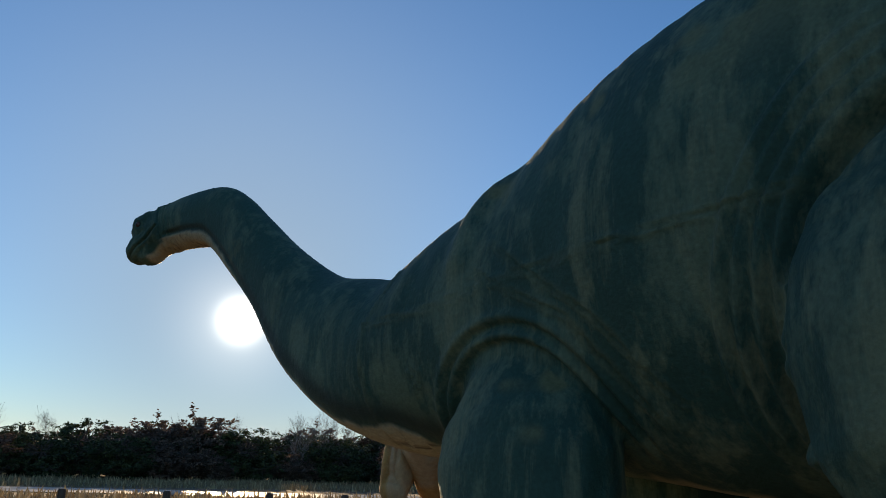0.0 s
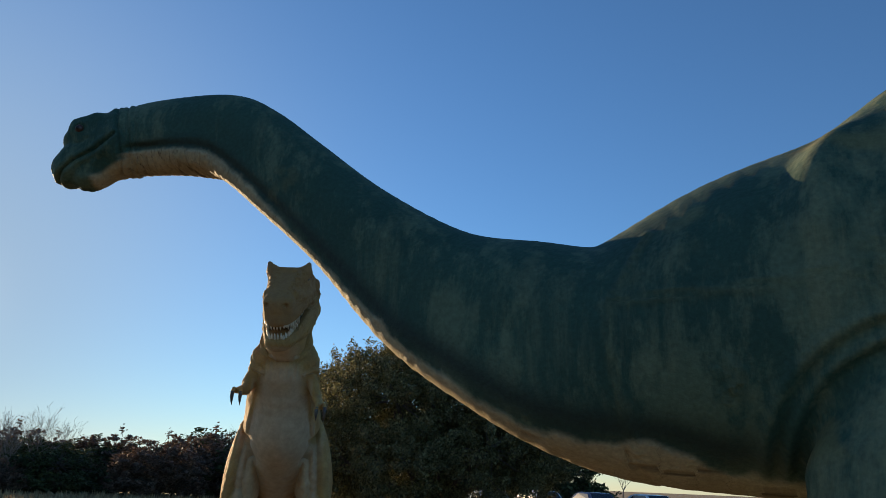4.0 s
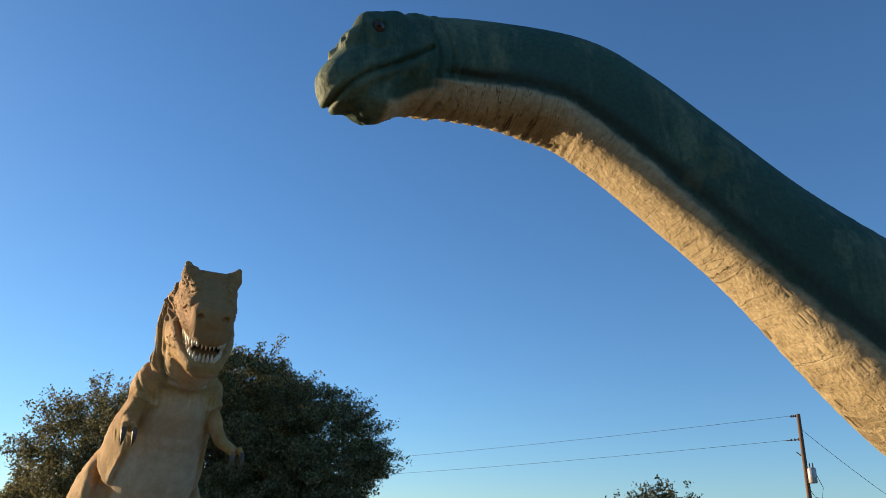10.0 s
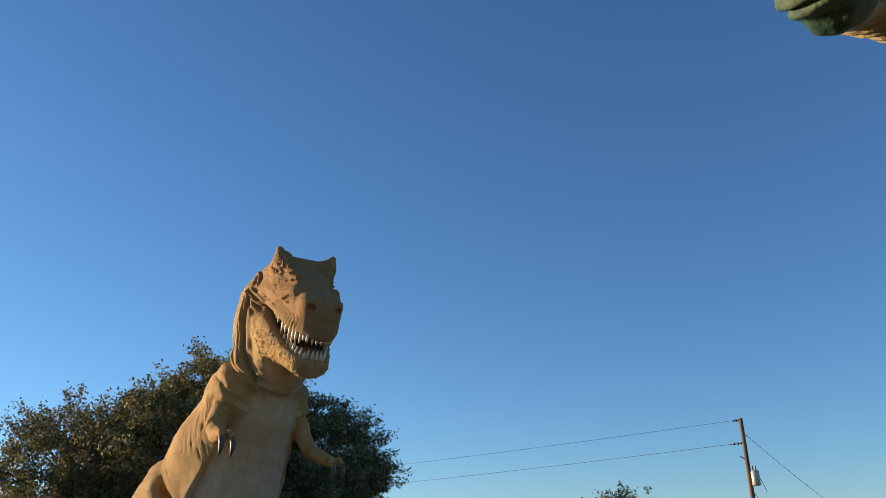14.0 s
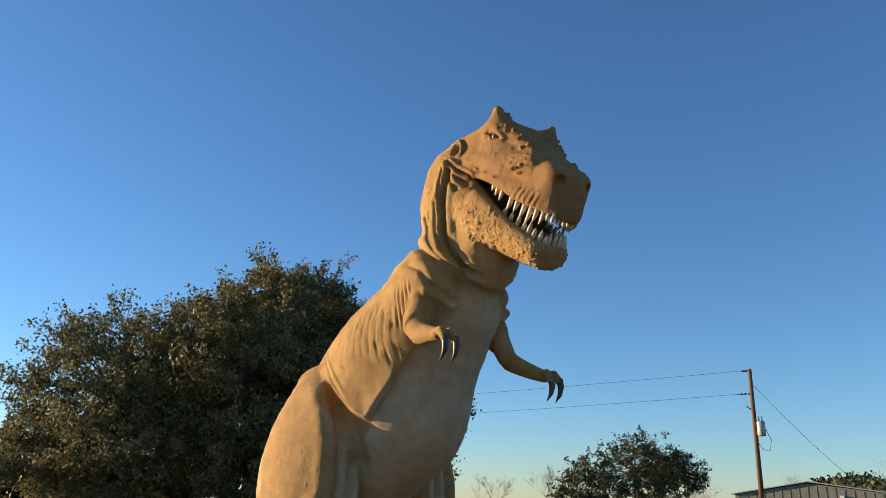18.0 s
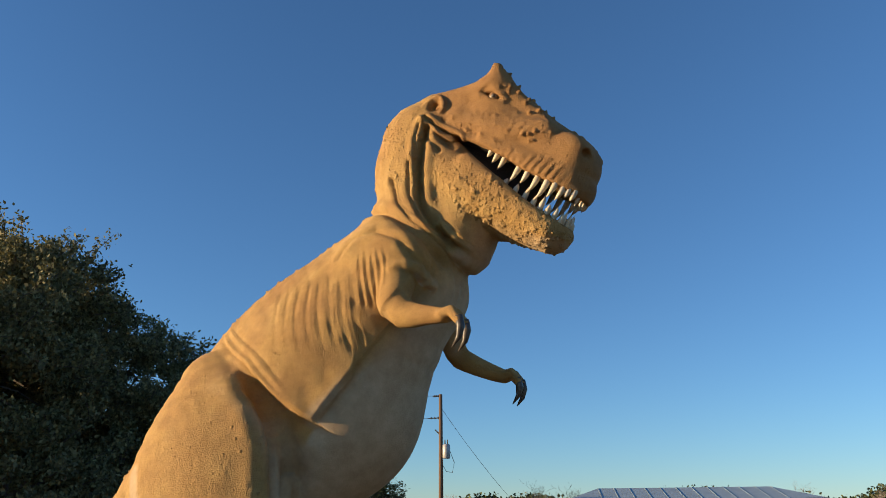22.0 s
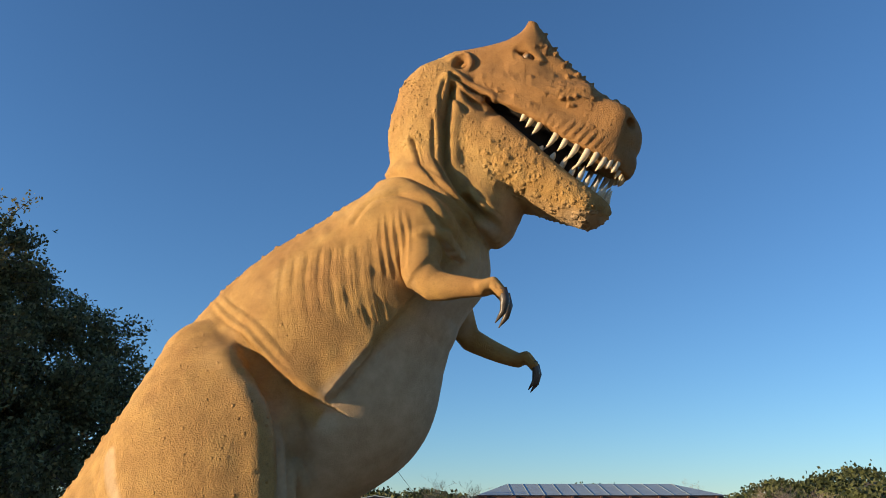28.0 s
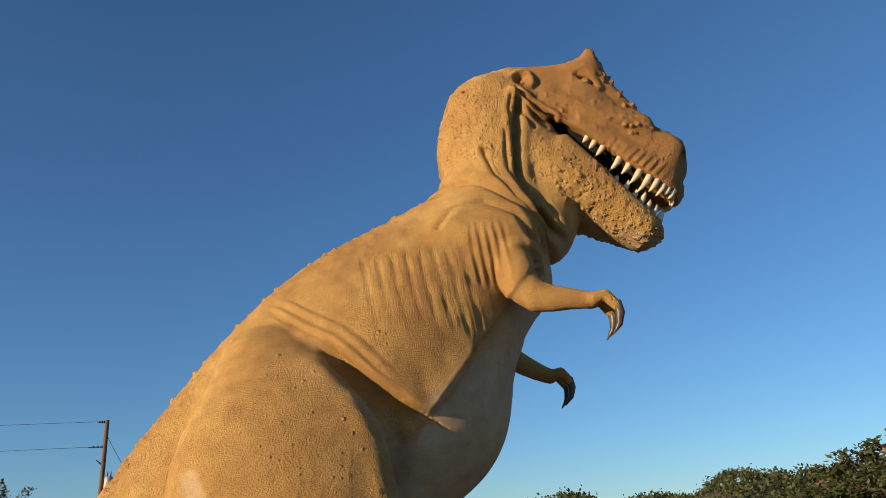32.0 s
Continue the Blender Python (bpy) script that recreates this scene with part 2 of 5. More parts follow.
def oval_many(p, G):
    """Distances of one point to many limbs."""
    d = p - G[:, :3]
    s, u, w = (d * G[:, 3:6]).sum(1), (d * G[:, 6:9]).sum(1), (d * G[:, 9:12]).sum(1)
    t = np.clip(s / G[:, 12], 0, 1)
    hh, ww = G[:, 13] + G[:, 14] * t, G[:, 15] + G[:, 16] * t
    mm = np.minimum(hh, ww)
    q0, q1, q2 = (s - t * G[:, 12]) / mm, u / hh, w / ww
    m = np.sqrt(q0 * q0 + q1 * q1 + q2 * q2) + 1e-9
    return m * (m - 1) / (np.sqrt((q0 / mm) ** 2 + (q1 / hh) ** 2 + (q2 / ww) ** 2) + 1e-9)


def mesh_solid(f, lo, hi, h, n=16, exact=False):
    """Vertices and quads of the surface f = 0 (surface nets, block by block)."""
    lo = np.array(lo, float)
    dims = np.ceil((np.array(hi) - lo) / (h * n)).astype(int)
    NX, NY, NZ = (dims * n + 2)
    o = np.arange(n + 1)
    gi, gj, gk = np.meshgrid(o, o, o, indexing="ij")
    base = np.stack([gi.ravel(), gj.ravel(), gk.ravel()], 1)
    size = h * n
    mids = np.stack(np.meshgrid(*[np.arange(q) + 0.5 for q in dims], indexing="ij"), -1).reshape(-1, 3) * size + lo
    near = (np.abs(f(mids)) < size * 1.05).reshape(dims)
    ids, pos, quads = [], [], []
    for bi in range(dims[0]):
        for bj in range(dims[1]):
            for bk in range(dims[2]):
                if not near[bi, bj, bk]:
                    continue
                b0 = np.array([bi, bj, bk]) * n
                p0 = lo + b0 * h
                v = f(p0 + base * h, p0, p0 + size).reshape(n + 1, n + 1, n + 1)
                s = v < 0
                if s.all() or not s.any():
                    continue
                cnt = np.zeros((n, n, n))
                acc = np.zeros((n, n, n, 3))
                for ax in range(3):
                    for c1 in (0, 1):
                        for c2 in (0, 1):
                            sl0, sl1 = [slice(0, n)] * 3, [slice(0, n)] * 3
                            oth = [i for i in range(3) if i != ax]
                            for sl in (sl0, sl1):
                                sl[oth[0]], sl[oth[1]] = slice(c1, n + c1), slice(c2, n + c2)
                            sl1[ax] = slice(1, n + 1)
                            va, vb = v[tuple(sl0)], v[tuple(sl1)]
                            x = (va < 0) != (vb < 0)
                            t = np.where(x, va / np.where(x, va - vb, 1), 0)
                            cnt += x
                            acc[..., ax] += t
                            acc[..., oth[0]] += c1 * x
                            acc[..., oth[1]] += c2 * x
                I = np.argwhere(cnt > 0)
                q = acc[cnt > 0] / cnt[cnt > 0][:, None]
                g = I + b0
                ids.append((g[:, 0] * NY + g[:, 1]) * NZ + g[:, 2])
                pos.append(lo + (g + q) * h)
                for ax in range(3):
                    sl0, sl1 = [slice(0, n)] * 3, [slice(0, n)] * 3
                    sl1[ax] = slice(1, n + 1)
                    A, B = s[tuple(sl0)], s[tuple(sl1)]
                    E = np.argwhere(A != B)
                    if not len(E):
                        continue
                    flip = A[tuple(E.T)]
                    g = E + b0
                    o1, o2 = (ax + 1) % 3, (ax + 2) % 3
                    c = []
                    for d1, d2 in ((1, 1), (0, 1), (0, 0), (1, 0)):
                        w = g.copy()
                        w[:, o1] -= d1
                        w[:, o2] -= d2
                        c.append((w[:, 0] * NY + w[:, 1]) * NZ + w[:, 2])
                    c = np.stack(c, 1)
                    c[~flip] = c[~flip][:, ::-1]
                    quads.append(c)
    ids, pos, quads = np.concatenate(ids), np.concatenate(pos), np.concatenate(quads)
    order = np.argsort(ids)
    ids, pos = ids[order], pos[order]
    k = np.clip(np.searchsorted(ids, quads), 0, len(ids) - 1)
    k = k[(ids[k] == quads).all(1)]
    if exact:
        # leave off what lies past the upper end along x
        k = k[(pos[k][:, :, 0] < hi[0]).all(1)]
    return pos, k


def normals_of(V, Q):
    n = np.cross(V[Q[:, 2]] - V[Q[:, 0]], V[Q[:, 3]] - V[Q[:, 1]])
    out = np.zeros_like(V)
    for i in range(4):
        for a in range(3):
            out[:, a] += np.bincount(Q[:, i], n[:, a], len(V))
    return out / (np.linalg.norm(out, axis=1)[:, None] + 1e-12)


def hashed(I, seed):
    """Three random numbers for each integer lattice cell."""
    x = (I[:, 0] * 73856093) ^ (I[:, 1] * 19349663) ^ (I[:, 2] * 83492791) ^ (seed * 2654435761)
    x = x & 0x7FFFFFFF
    out = []
    for m in (1103515245, 22695477, 134775813):
        y = (x * m + 12345) & 0x7FFFFFFF
        y = ((y >> 13) ^ y) * 1274126177 & 0x7FFFFFFF
        out.append((y & 0xFFFFFF) / 0x1000000)
    return np.stack(out, 1)


def pebbles(P, size, seed=1, radius=0.42, where=None):
    """Height 0 to 1 of round grains strewn at that spacing, times where."""
    if where is not None:
        out, on = np.zeros(len(P)), where > 0.01
        if on.any():
            out[on] = where[on] * pebbles(P[on], size, seed, radius)
        return out
    q = P / size
    c = np.floor(q).astype(np.int64)
    best = np.zeros(len(P))
    for i in (-1, 0, 1):
        for j in (-1, 0, 1):
            for k in (-1, 0, 1):
                cell = c + (i, j, k)
                r = hashed(cell, seed)
                d = np.linalg.norm(q - cell - 0.15 - 0.7 * r, axis=1)
                rad = radius * (0.55 + 0.6 * r[:, 0])
                best = np.maximum(best, np.clip(1 - (d / rad) ** 2, 0, 1) ** 0.7)
    return best


def soft_noise(P, size, seed=1):
    """Smooth value noise, -1 to 1."""
    q = P / size
    c = np.floor(q).astype(np.int64)
    t = q - c
    t = t * t * (3 - 2 * t)
    out = np.zeros(len(P))
    for i in (0, 1):
        for j in (0, 1):
            for k in (0, 1):
                w = (t[:, 0] if i else 1 - t[:, 0]) * (t[:, 1] if j else 1 - t[:, 1]) * (t[:, 2] if k else 1 - t[:, 2])
                out += w * hashed(c + (i, j, k), seed)[:, 0]
    return out * 2 - 1


def step(x, a, b):
    t = np.clip((x - a) / (b - a), 0, 1)
    return t * t * (3 - 2 * t)


def to_mesh(name, V, Q, mats, attrs=(), extra=()):
    """One mesh from the lattice and from extra lists of (vertices, faces, material index)."""
    verts, n = [V], len(V)
    loops, starts, mi = [Q.ravel()], [np.arange(len(Q)) * 4], [np.zeros(len(Q), int)]
    at = len(Q) * 4
    for v, faces, m in extra:
        verts.append(np.array(v, float))
        for fc in faces:
            loops.append(np.array(fc) + n)
            starts.append(np.array([at]))
            mi.append(np.array([m]))
            at += len(fc)
        n += len(v)
    verts, loops, starts, mi = (np.concatenate(a) for a in (verts, loops, starts, mi))
    me = bpy.data.meshes.new(name)
    me.vertices.add(len(verts))
    me.vertices.foreach_set("co", verts.astype(np.float32).ravel())
    me.loops.add(len(loops))
    me.loops.foreach_set("vertex_index", loops.astype(np.int32))
    me.polygons.add(len(starts))
    me.polygons.foreach_set("loop_start", starts.astype(np.int32))
    me.polygons.foreach_set("material_index", mi.astype(np.int32))
    me.update(calc_edges=True)
    me.validate()
    me.polygons.foreach_set("use_smooth", np.ones(len(me.polygons), bool))
    for m in mats:
        me.materials.append(m)
    for key, val in attrs:
        full = np.zeros(len(me.vertices), np.float32)
        full[: len(val)] = val
        me.attributes.new(key, "FLOAT", "POINT").data.foreach_set("value", full)
    return me


def ball(c, r, m, n=12):
    """A small sphere as (vertices, faces, material)."""
    vs = [(c[0] + r * math.sin(math.pi * i / n) * math.cos(2 * math.pi * j / n), c[1] + r * math.sin(math.pi * i / n) * math.sin(2 * math.pi * j / n), c[2] + r * math.cos(math.pi * i / n)) for i in range(1, n) for j in range(n)]
    fs = [(i * n + j, (i + 1) * n + j, (i + 1) * n + (j + 1) % n, i * n + (j + 1) % n) for i in range(n - 2) for j in range(n)]
    return vs, fs + [tuple(range(n)), tuple((n - 2) * n + j for j in range(n))[::-1]], m


def horn(path, radii, m, sides=8):
    """A tapered curved spike along a path, as (vertices, faces, material)."""
    path = np.array(path, float)
    vs, fs = [], []
    for i, p in enumerate(path):
        d = path[min(i + 1, len(path) - 1)] - path[max(i - 1, 0)]
        d /= np.linalg.norm(d)
        a = np.cross(d, (0.3, 0.9, 0.2))
        a /= np.linalg.norm(a)
        b = np.cross(d, a)
        for s in range(sides):
            w = 2 * math.pi * s / sides
            vs.append(p + radii[i] * (math.cos(w) * a + math.sin(w) * b))
    for i in range(len(path) - 1):
        for s in range(sides):
            t = (s + 1) % sides
            fs.append((i * sides + s, i * sides + t, (i + 1) * sides + t, (i + 1) * sides + s))
    fs.append(tuple(range(sides))[::-1])
    fs.append(tuple((len(path) - 1) * sides + s for s in range(sides)))
    return vs, fs, m

# ---- the meat-eating dinosaur statue ----
def rex_skin():
    m, n, l, b = material("tan_painted_skin", 0.8)
    nt = m.node_tree
    pale, dark, red = (n.new("ShaderNodeAttribute") for _ in range(3))
    pale.attribute_name, dark.attribute_name, red.attribute_name = "pale", "mouth", "warm"
    big, mid, fine = noise_node(nt, 1.3, 6, 0.65), noise_node(nt, 7, 6, 0.7), noise_node(nt, 95, 4, 0.65)
    base = ramp(nt, big.outputs[0], [(0.32, (0.41, 0.232, 0.068)), (0.5, (0.49, 0.298, 0.09)), (0.7, (0.57, 0.375, 0.13))])
    warm = mix(nt, red.outputs["Fac"], base.outputs[0], (0.37, 0.195, 0.063))
    belly = ramp(nt, big.outputs[0], [(0.3, (0.48, 0.35, 0.2)), (0.7, (0.56, 0.42, 0.25))])
    col = mix(nt, pale.outputs["Fac"], warm, belly.outputs[0])
    col = mix(nt, 1.0, col, ramp(nt, mid.outputs[0], [(0.3, (0.8, 0.77, 0.74)), (0.65, (1.08, 1.08, 1.08))]).outputs[0], "MULTIPLY")
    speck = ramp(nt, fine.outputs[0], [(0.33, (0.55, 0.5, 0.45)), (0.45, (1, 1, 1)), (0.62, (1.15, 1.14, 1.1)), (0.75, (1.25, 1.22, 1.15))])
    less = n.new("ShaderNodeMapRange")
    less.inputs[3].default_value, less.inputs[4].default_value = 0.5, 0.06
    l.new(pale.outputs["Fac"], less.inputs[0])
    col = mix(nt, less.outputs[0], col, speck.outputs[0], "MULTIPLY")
    # deep shade inside the jaws, put in as near-black colour
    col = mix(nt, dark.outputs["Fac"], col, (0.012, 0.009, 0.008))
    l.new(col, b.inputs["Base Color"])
    vor = n.new("ShaderNodeTexVoronoi")
    vor.inputs["Scale"].default_value = 80
    wav = n.new("ShaderNodeTexNoise")
    wav.inputs["Scale"].default_value, wav.inputs["Distortion"].default_value, wav.inputs["Detail"].default_value = 52, 3.0, 3
    tc = n.new("ShaderNodeTexCoord")
    l.new(tc.outputs["Object"], vor.inputs[0])
    l.new(tc.outputs["Object"], wav.inputs[0])
    # the belly is smoother than the rest
    amt = n.new("ShaderNodeMapRange")
    amt.inputs[3].default_value, amt.inputs[4].default_value = 1.0, 0.12
    l.new(pale.outputs["Fac"], amt.inputs[0])
    hs = []
    for src in (wav.outputs[0], vor.outputs["Distance"]):
        mu = n.new("ShaderNodeMath")
        mu.operation = "MULTIPLY"
        l.new(amt.outputs[0], mu.inputs[0])
        l.new(src, mu.inputs[1])
        hs.append(mu.outputs[0])
    # warts: rounded domes round the cells' middles, of uneven size, kept where the masks say
    for key, scale, share, rad in (("wart", 21.0, 1.0, 0.46), ("few", 15.0, 0.45, 0.3)):
        at = n.new("ShaderNodeAttribute")
        at.attribute_name = key
        v2 = n.new("ShaderNodeTexVoronoi")
        v2.inputs["Scale"].default_value, v2.inputs["Randomness"].default_value = scale, 0.9
        l.new(tc.outputs["Object"], v2.inputs[0])
        sep = n.new("ShaderNodeSeparateColor")
        l.new(v2.outputs["Color"], sep.inputs[0])
        size = n.new("ShaderNodeMapRange")
        size.inputs[1].default_value, size.inputs[2].default_value = 1 - share - 0.05, 1.0
        size.inputs[3].default_value, size.inputs[4].default_value = rad * 0.45, rad
        l.new(sep.outputs[0], size.inputs[0])
        dome = n.new("ShaderNodeMapRange")
        dome.interpolation_type = "SMOOTHSTEP"
        dome.inputs[3].default_value, dome.inputs[4].default_value = 1.0, 0.0
        l.new(v2.outputs["Distance"], dome.inputs[0])
        dome.inputs[1].default_value = 0.05
        l.new(size.outputs[0], dome.inputs[2])
        on = n.new("ShaderNodeMath")
        on.operation = "GREATER_THAN"
        on.inputs[1].default_value = 1 - share - 0.001
        l.new(sep.outputs[0], on.inputs[0])
        h = dome.outputs[0]
        for other in (on.outputs[0], at.outputs["Fac"]):
            mu = n.new("ShaderNodeMath")
            mu.operation = "MULTIPLY"
            l.new(h, mu.inputs[0])
            l.new(other, mu.inputs[1])
            h = mu.outputs[0]
        hs.append(h)
    bump(nt, [(fine.outputs[0], 0.85, 0.011), (hs[0], 0.75, 0.016), (hs[1], 0.5, 0.012), (mid.outputs[0], 0.2, 0.03), (hs[2], 1.0, 0.028), (hs[3], 1.0, 0.024)], b)
    return m


def seam(P2, pts):
    """Distance in a plane to a polyline, and the signed side of it."""
    best, sgn = np.full(len(P2), 9.0), np.zeros(len(P2))
    for a, b in zip(pts, pts[1:]):
        a, b = np.array(a, float), np.array(b, float)
        t = np.clip(((P2 - a) @ (b - a)) / ((b - a) @ (b - a)), 0, 1)
        d = P2 - a - t[:, None] * (b - a)
        r = np.hypot(d[:, 0], d[:, 1])
        w = r < best
        best[w] = r[w]
        sgn[w] = np.sign((b - a)[0] * d[w, 1] - (b - a)[1] * d[w, 0])
    return best, sgn


def build_rex():
    S = Solid()
    # trunk from the hips to the shoulders
    S.limb([(-4.3, 0, 0.85, 0.55, 0.45), (-3.45, 0, 1.55, 0.88, 0.62), (-2.87, 0, 2.13, 1.0, 0.72), (-2.36, 0, 2.6, 1.1, 0.77), (-1.95, 0, 3.06, 1.05, 0.79), (-1.52, 0, 3.5, 0.88, 0.72), (-1.1, 0, 4.02, 0.61, 0.62), (-0.92, 0, 4.35, 0.43, 0.5)], k=0.2, fine=4)
    # belly sack
    S.blob((-1.62, 0, 2.56), (0.66, 0.52, 0.66), k=0.3)
    # breast below the throat
    S.blob((-0.84, 0, 3.7), (0.38, 0.44, 0.36), k=0.16)
    # tail
    S.limb([(-3.6, 0, 1.3, 0.75, 0.55), (-4.6, 0, 0.78, 0.5, 0.42), (-5.7, 0.1, 0.45, 0.36, 0.34), (-6.9, 0.3, 0.27, 0.24, 0.24), (-8.2, 0.6, 0.12, 0.1, 0.1)], k=0.2, fine=4)
    # neck
    S.limb([(-1.05, 0, 4.0, 0.5, 0.55), (-0.88, 0, 4.6, 0.48, 0.5), (-0.86, 0, 5.02, 0.515, 0.52), (-0.82, 0, 5.32, 0.5, 0.5)], k=0.12, fine=3)
    # throat pouch hanging from the jaw
    S.limb([(-0.5, 0, 4.8, 0.4, 0.44), (-0.44, 0, 4.38, 0.34, 0.41), (-0.43, 0, 4.17, 0.25, 0.34)], k=0.05, fine=3)
    for s in (-1, 1):
        # thighs, shanks and feet
        S.limb([(-2.86, 0.48 * s, 2.92, 0.38, 0.3), (-2.74, 0.63 * s, 2.52, 0.67, 0.38), (-2.68, 0.73 * s, 2.05, 0.82, 0.41), (-2.6, 0.79 * s, 1.5, 0.8, 0.42), (-2.34, 0.84 * s, 0.95, 0.45, 0.36)], k=0.035, fine=3)
        S.limb([(-2.4, 0.84 * s, 0.95, 0.38, 0.32), (-2.85, 0.86 * s, 0.45, 0.22, 0.2), (-2.7, 0.86 * s, 0.15, 0.2, 0.22)], k=0.12, fine=3)
        for a in (-0.45, 0, 0.45):
            S.limb([(-2.65, 0.86 * s, 0.14, 0.14, 0.15), (-2.05, (0.86 + a * 0.6) * s, 0.1, 0.1, 0.11)], k=0.06)
        # shoulders
        S.limb([(-1.25, 0.42 * s, 4.05, 0.34, 0.26), (-0.98, 0.47 * s, 3.82, 0.3, 0.24)], k=0.16)
        S.blob((-0.96, 0.45 * s, 4.0), (0.3, 0.26, 0.28), k=0.08)
        S.limb([(-1.03, 0.56 * s, 3.62, 0.03, 0.05), (-0.92, 0.67 * s, 3.79, 0.045, 0.07), (-0.74, 0.61 * s, 3.8, 0.045, 0.06), (-0.62, 0.42 * s, 3.68, 0.03, 0.04)], k=0.06, fine=3)
    # head: e1 along the snout, e2 up, e3 to its left
    yw, pt = radians(-9.5), radians(-33)
    e1 = np.array([math.cos(pt) * math.cos(yw), math.cos(pt) * math.sin(yw), math.sin(pt)])
    e3 = np.array([-math.sin(yw), math.cos(yw), 0])
    e2 = np.cross(e1, e3)
    J = np.array([-0.3, 0.04, 5.13])
    M = np.stack([e1, e3, e2], 1)
    H = lambda a, b, c: tuple(J + a * e1 + b * e3 + c * e2)
    hl = lambda rows, **kw: S.limb([(*H(a, 0, c), h, w) for a, c, h, w in rows], side=tuple(e3), **kw)
    # skull and muzzle, with the bar between the horns
    S.limb([(*H(0.03, -0.28, 0.66), 0.13, 0.12), (*H(0.03, 0.28, 0.66), 0.13, 0.12)], side=tuple(e1), k=0.08)
    hl([(-0.5, 0.04, 0.41, 0.48), (-0.15, 0.27, 0.35, 0.46), (0.25, 0.35, 0.32, 0.4)], k=0.12, fine=3)
    hl([(0.1, 0.35, 0.35, 0.42), (0.68, 0.31, 0.31, 0.36), (1.02, 0.26, 0.29, 0.31)], k=0.08, fine=3)
    # lower jaw and cheeks
    hl([(-0.25, -0.22, 0.4, 0.55), (0.25, -0.36, 0.35, 0.53), (0.75, -0.4, 0.23, 0.38), (1.17, -0.42, 0.17, 0.26)], k=0.05, fine=3)
    for s in (-1, 1):
        # brow horns and the ridge down to the snout
        S.limb([(*H(0.08, 0.24 * s, 0.52), 0.25, 0.2), (*H(0.04, 0.34 * s, 0.7), 0.15, 0.11), (*H(-0.01, 0.41 * s, 0.85), 0.06, 0.05)], k=0.08)
        S.limb([(*H(0.05, 0.35 * s, 0.74), 0.09, 0.07), (*H(0.3, 0.26 * s, 0.64), 0.08, 0.08), (*H(0.65, 0.16 * s, 0.54), 0.06, 0.08)], k=0.08)
        S.limb([(*H(-0.55, 0.3 * s, 0.3), 0.14, 0.14), (*H(-0.25, 0.33 * s, 0.48), 0.12, 0.12), (*H(0.02, 0.36 * s, 0.68), 0.1, 0.09)], k=0.1)
        # cheek bone and nostril swelling
        S.limb([(*H(-0.15, 0.42 * s, 0.2), 0.09, 0.07), (*H(0.4, 0.37 * s, 0.28), 0.09, 0.07), (*H(0.75, 0.27 * s, 0.45), 0.1, 0.09)], k=0.08)
        S.blob(H(1.03, 0.18 * s, 0.42), (0.17, 0.12, 0.1), M, k=0.08)
        S.blob(H(1.22, 0.19 * s, 0.39), (0.065, 0.05, 0.04), M, k=0.02, cut=True)
        # eye under its brow
        S.blob(H(0.1, 0.47 * s, 0.565), (0.13, 0.12, 0.075), M, k=0.02, cut=True)
        S.limb([(*H(-0.04, 0.395 * s, 0.575), 0.022, 0.03), (*H(0.09, 0.41 * s, 0.63), 0.026, 0.04), (*H(0.24, 0.36 * s, 0.585), 0.022, 0.03)], k=0.02, fine=2)
        S.limb([(*H(-0.03, 0.395 * s, 0.55), 0.02, 0.03), (*H(0.1, 0.405 * s, 0.51), 0.026, 0.035), (*H(0.23, 0.37 * s, 0.545), 0.02, 0.03)], k=0.02, fine=2)
        # ear
        S.limb([(*H(-0.5, 0.43 * s, 0.15), 0.03, 0.08), (*H(-0.55, 0.42 * s, 0.26), 0.032, 0.09), (*H(-0.46, 0.43 * s, 0.36), 0.03, 0.075), (*H(-0.35, 0.44 * s, 0.31), 0.03, 0.07), (*H(-0.32, 0.45 * s, 0.21), 0.028, 0.065), (*H(-0.41, 0.45 * s, 0.13), 0.028, 0.07)], k=0.025, fine=2)
        S.blob(H(-0.43, 0.53 * s, 0.25), (0.07, 0.14, 0.075), M, k=0.015, cut=True)
        S.limb([(*H(-0.44, 0.42 * s, 0.21), 0.02, 0.03), (*H(-0.4, 0.43 * s, 0.29), 0.025, 0.03)], k=0.02)
        # upper lip fold running back to the ear
        S.limb([(*H(-0.4, 0.46 * s, 0.02), 0.05, 0.05), (*H(0.0, 0.45 * s, 0.07), 0.045, 0.035), (*H(0.35, 0.39 * s, 0.09), 0.035, 0.025)], k=0.08)
    # lips, then the open mouth between them, with a dark core far back
    for s in (-1, 1):
        S.limb([(*H(0.25, 0.38 * s, 0.12), 0.1, 0.07), (*H(0.75, 0.325 * s, 0.09), 0.11, 0.065), (*H(1.07, 0.25 * s, 0.08), 0.11, 0.065), (*H(1.26, 0.12 * s, 0.07), 0.11, 0.065), (*H(1.29, 0, 0.07), 0.11, 0.065)], side=tuple(e3), k=0.07, fine=2)
        S.limb([(*H(0.2, 0.44 * s, -0.15), 0.1, 0.07), (*H(0.7, 0.35 * s, -0.29), 0.1, 0.065), (*H(1.07, 0.24 * s, -0.355), 0.095, 0.065), (*H(1.26, 0.1 * s, -0.37), 0.09, 0.065), (*H(1.29, 0, -0.37), 0.09, 0.065)], side=tuple(e3), k=0.07, fine=2)
    S.prism(J, e1, e2, [(-0.05, 0.045), (0.12, 0.055), (0.3, 0.065), (0.55, 0.045), (0.8, 0.0), (1.0, -0.005), (1.2, -0.01), (1.7, -0.03), (1.7, -0.31), (1.42, -0.295), (1.2, -0.275), (1.0, -0.24), (0.76, -0.185), (0.57, -0.14), (0.29, -0.06), (0.08, 0.02)], 1.9, 0.025)
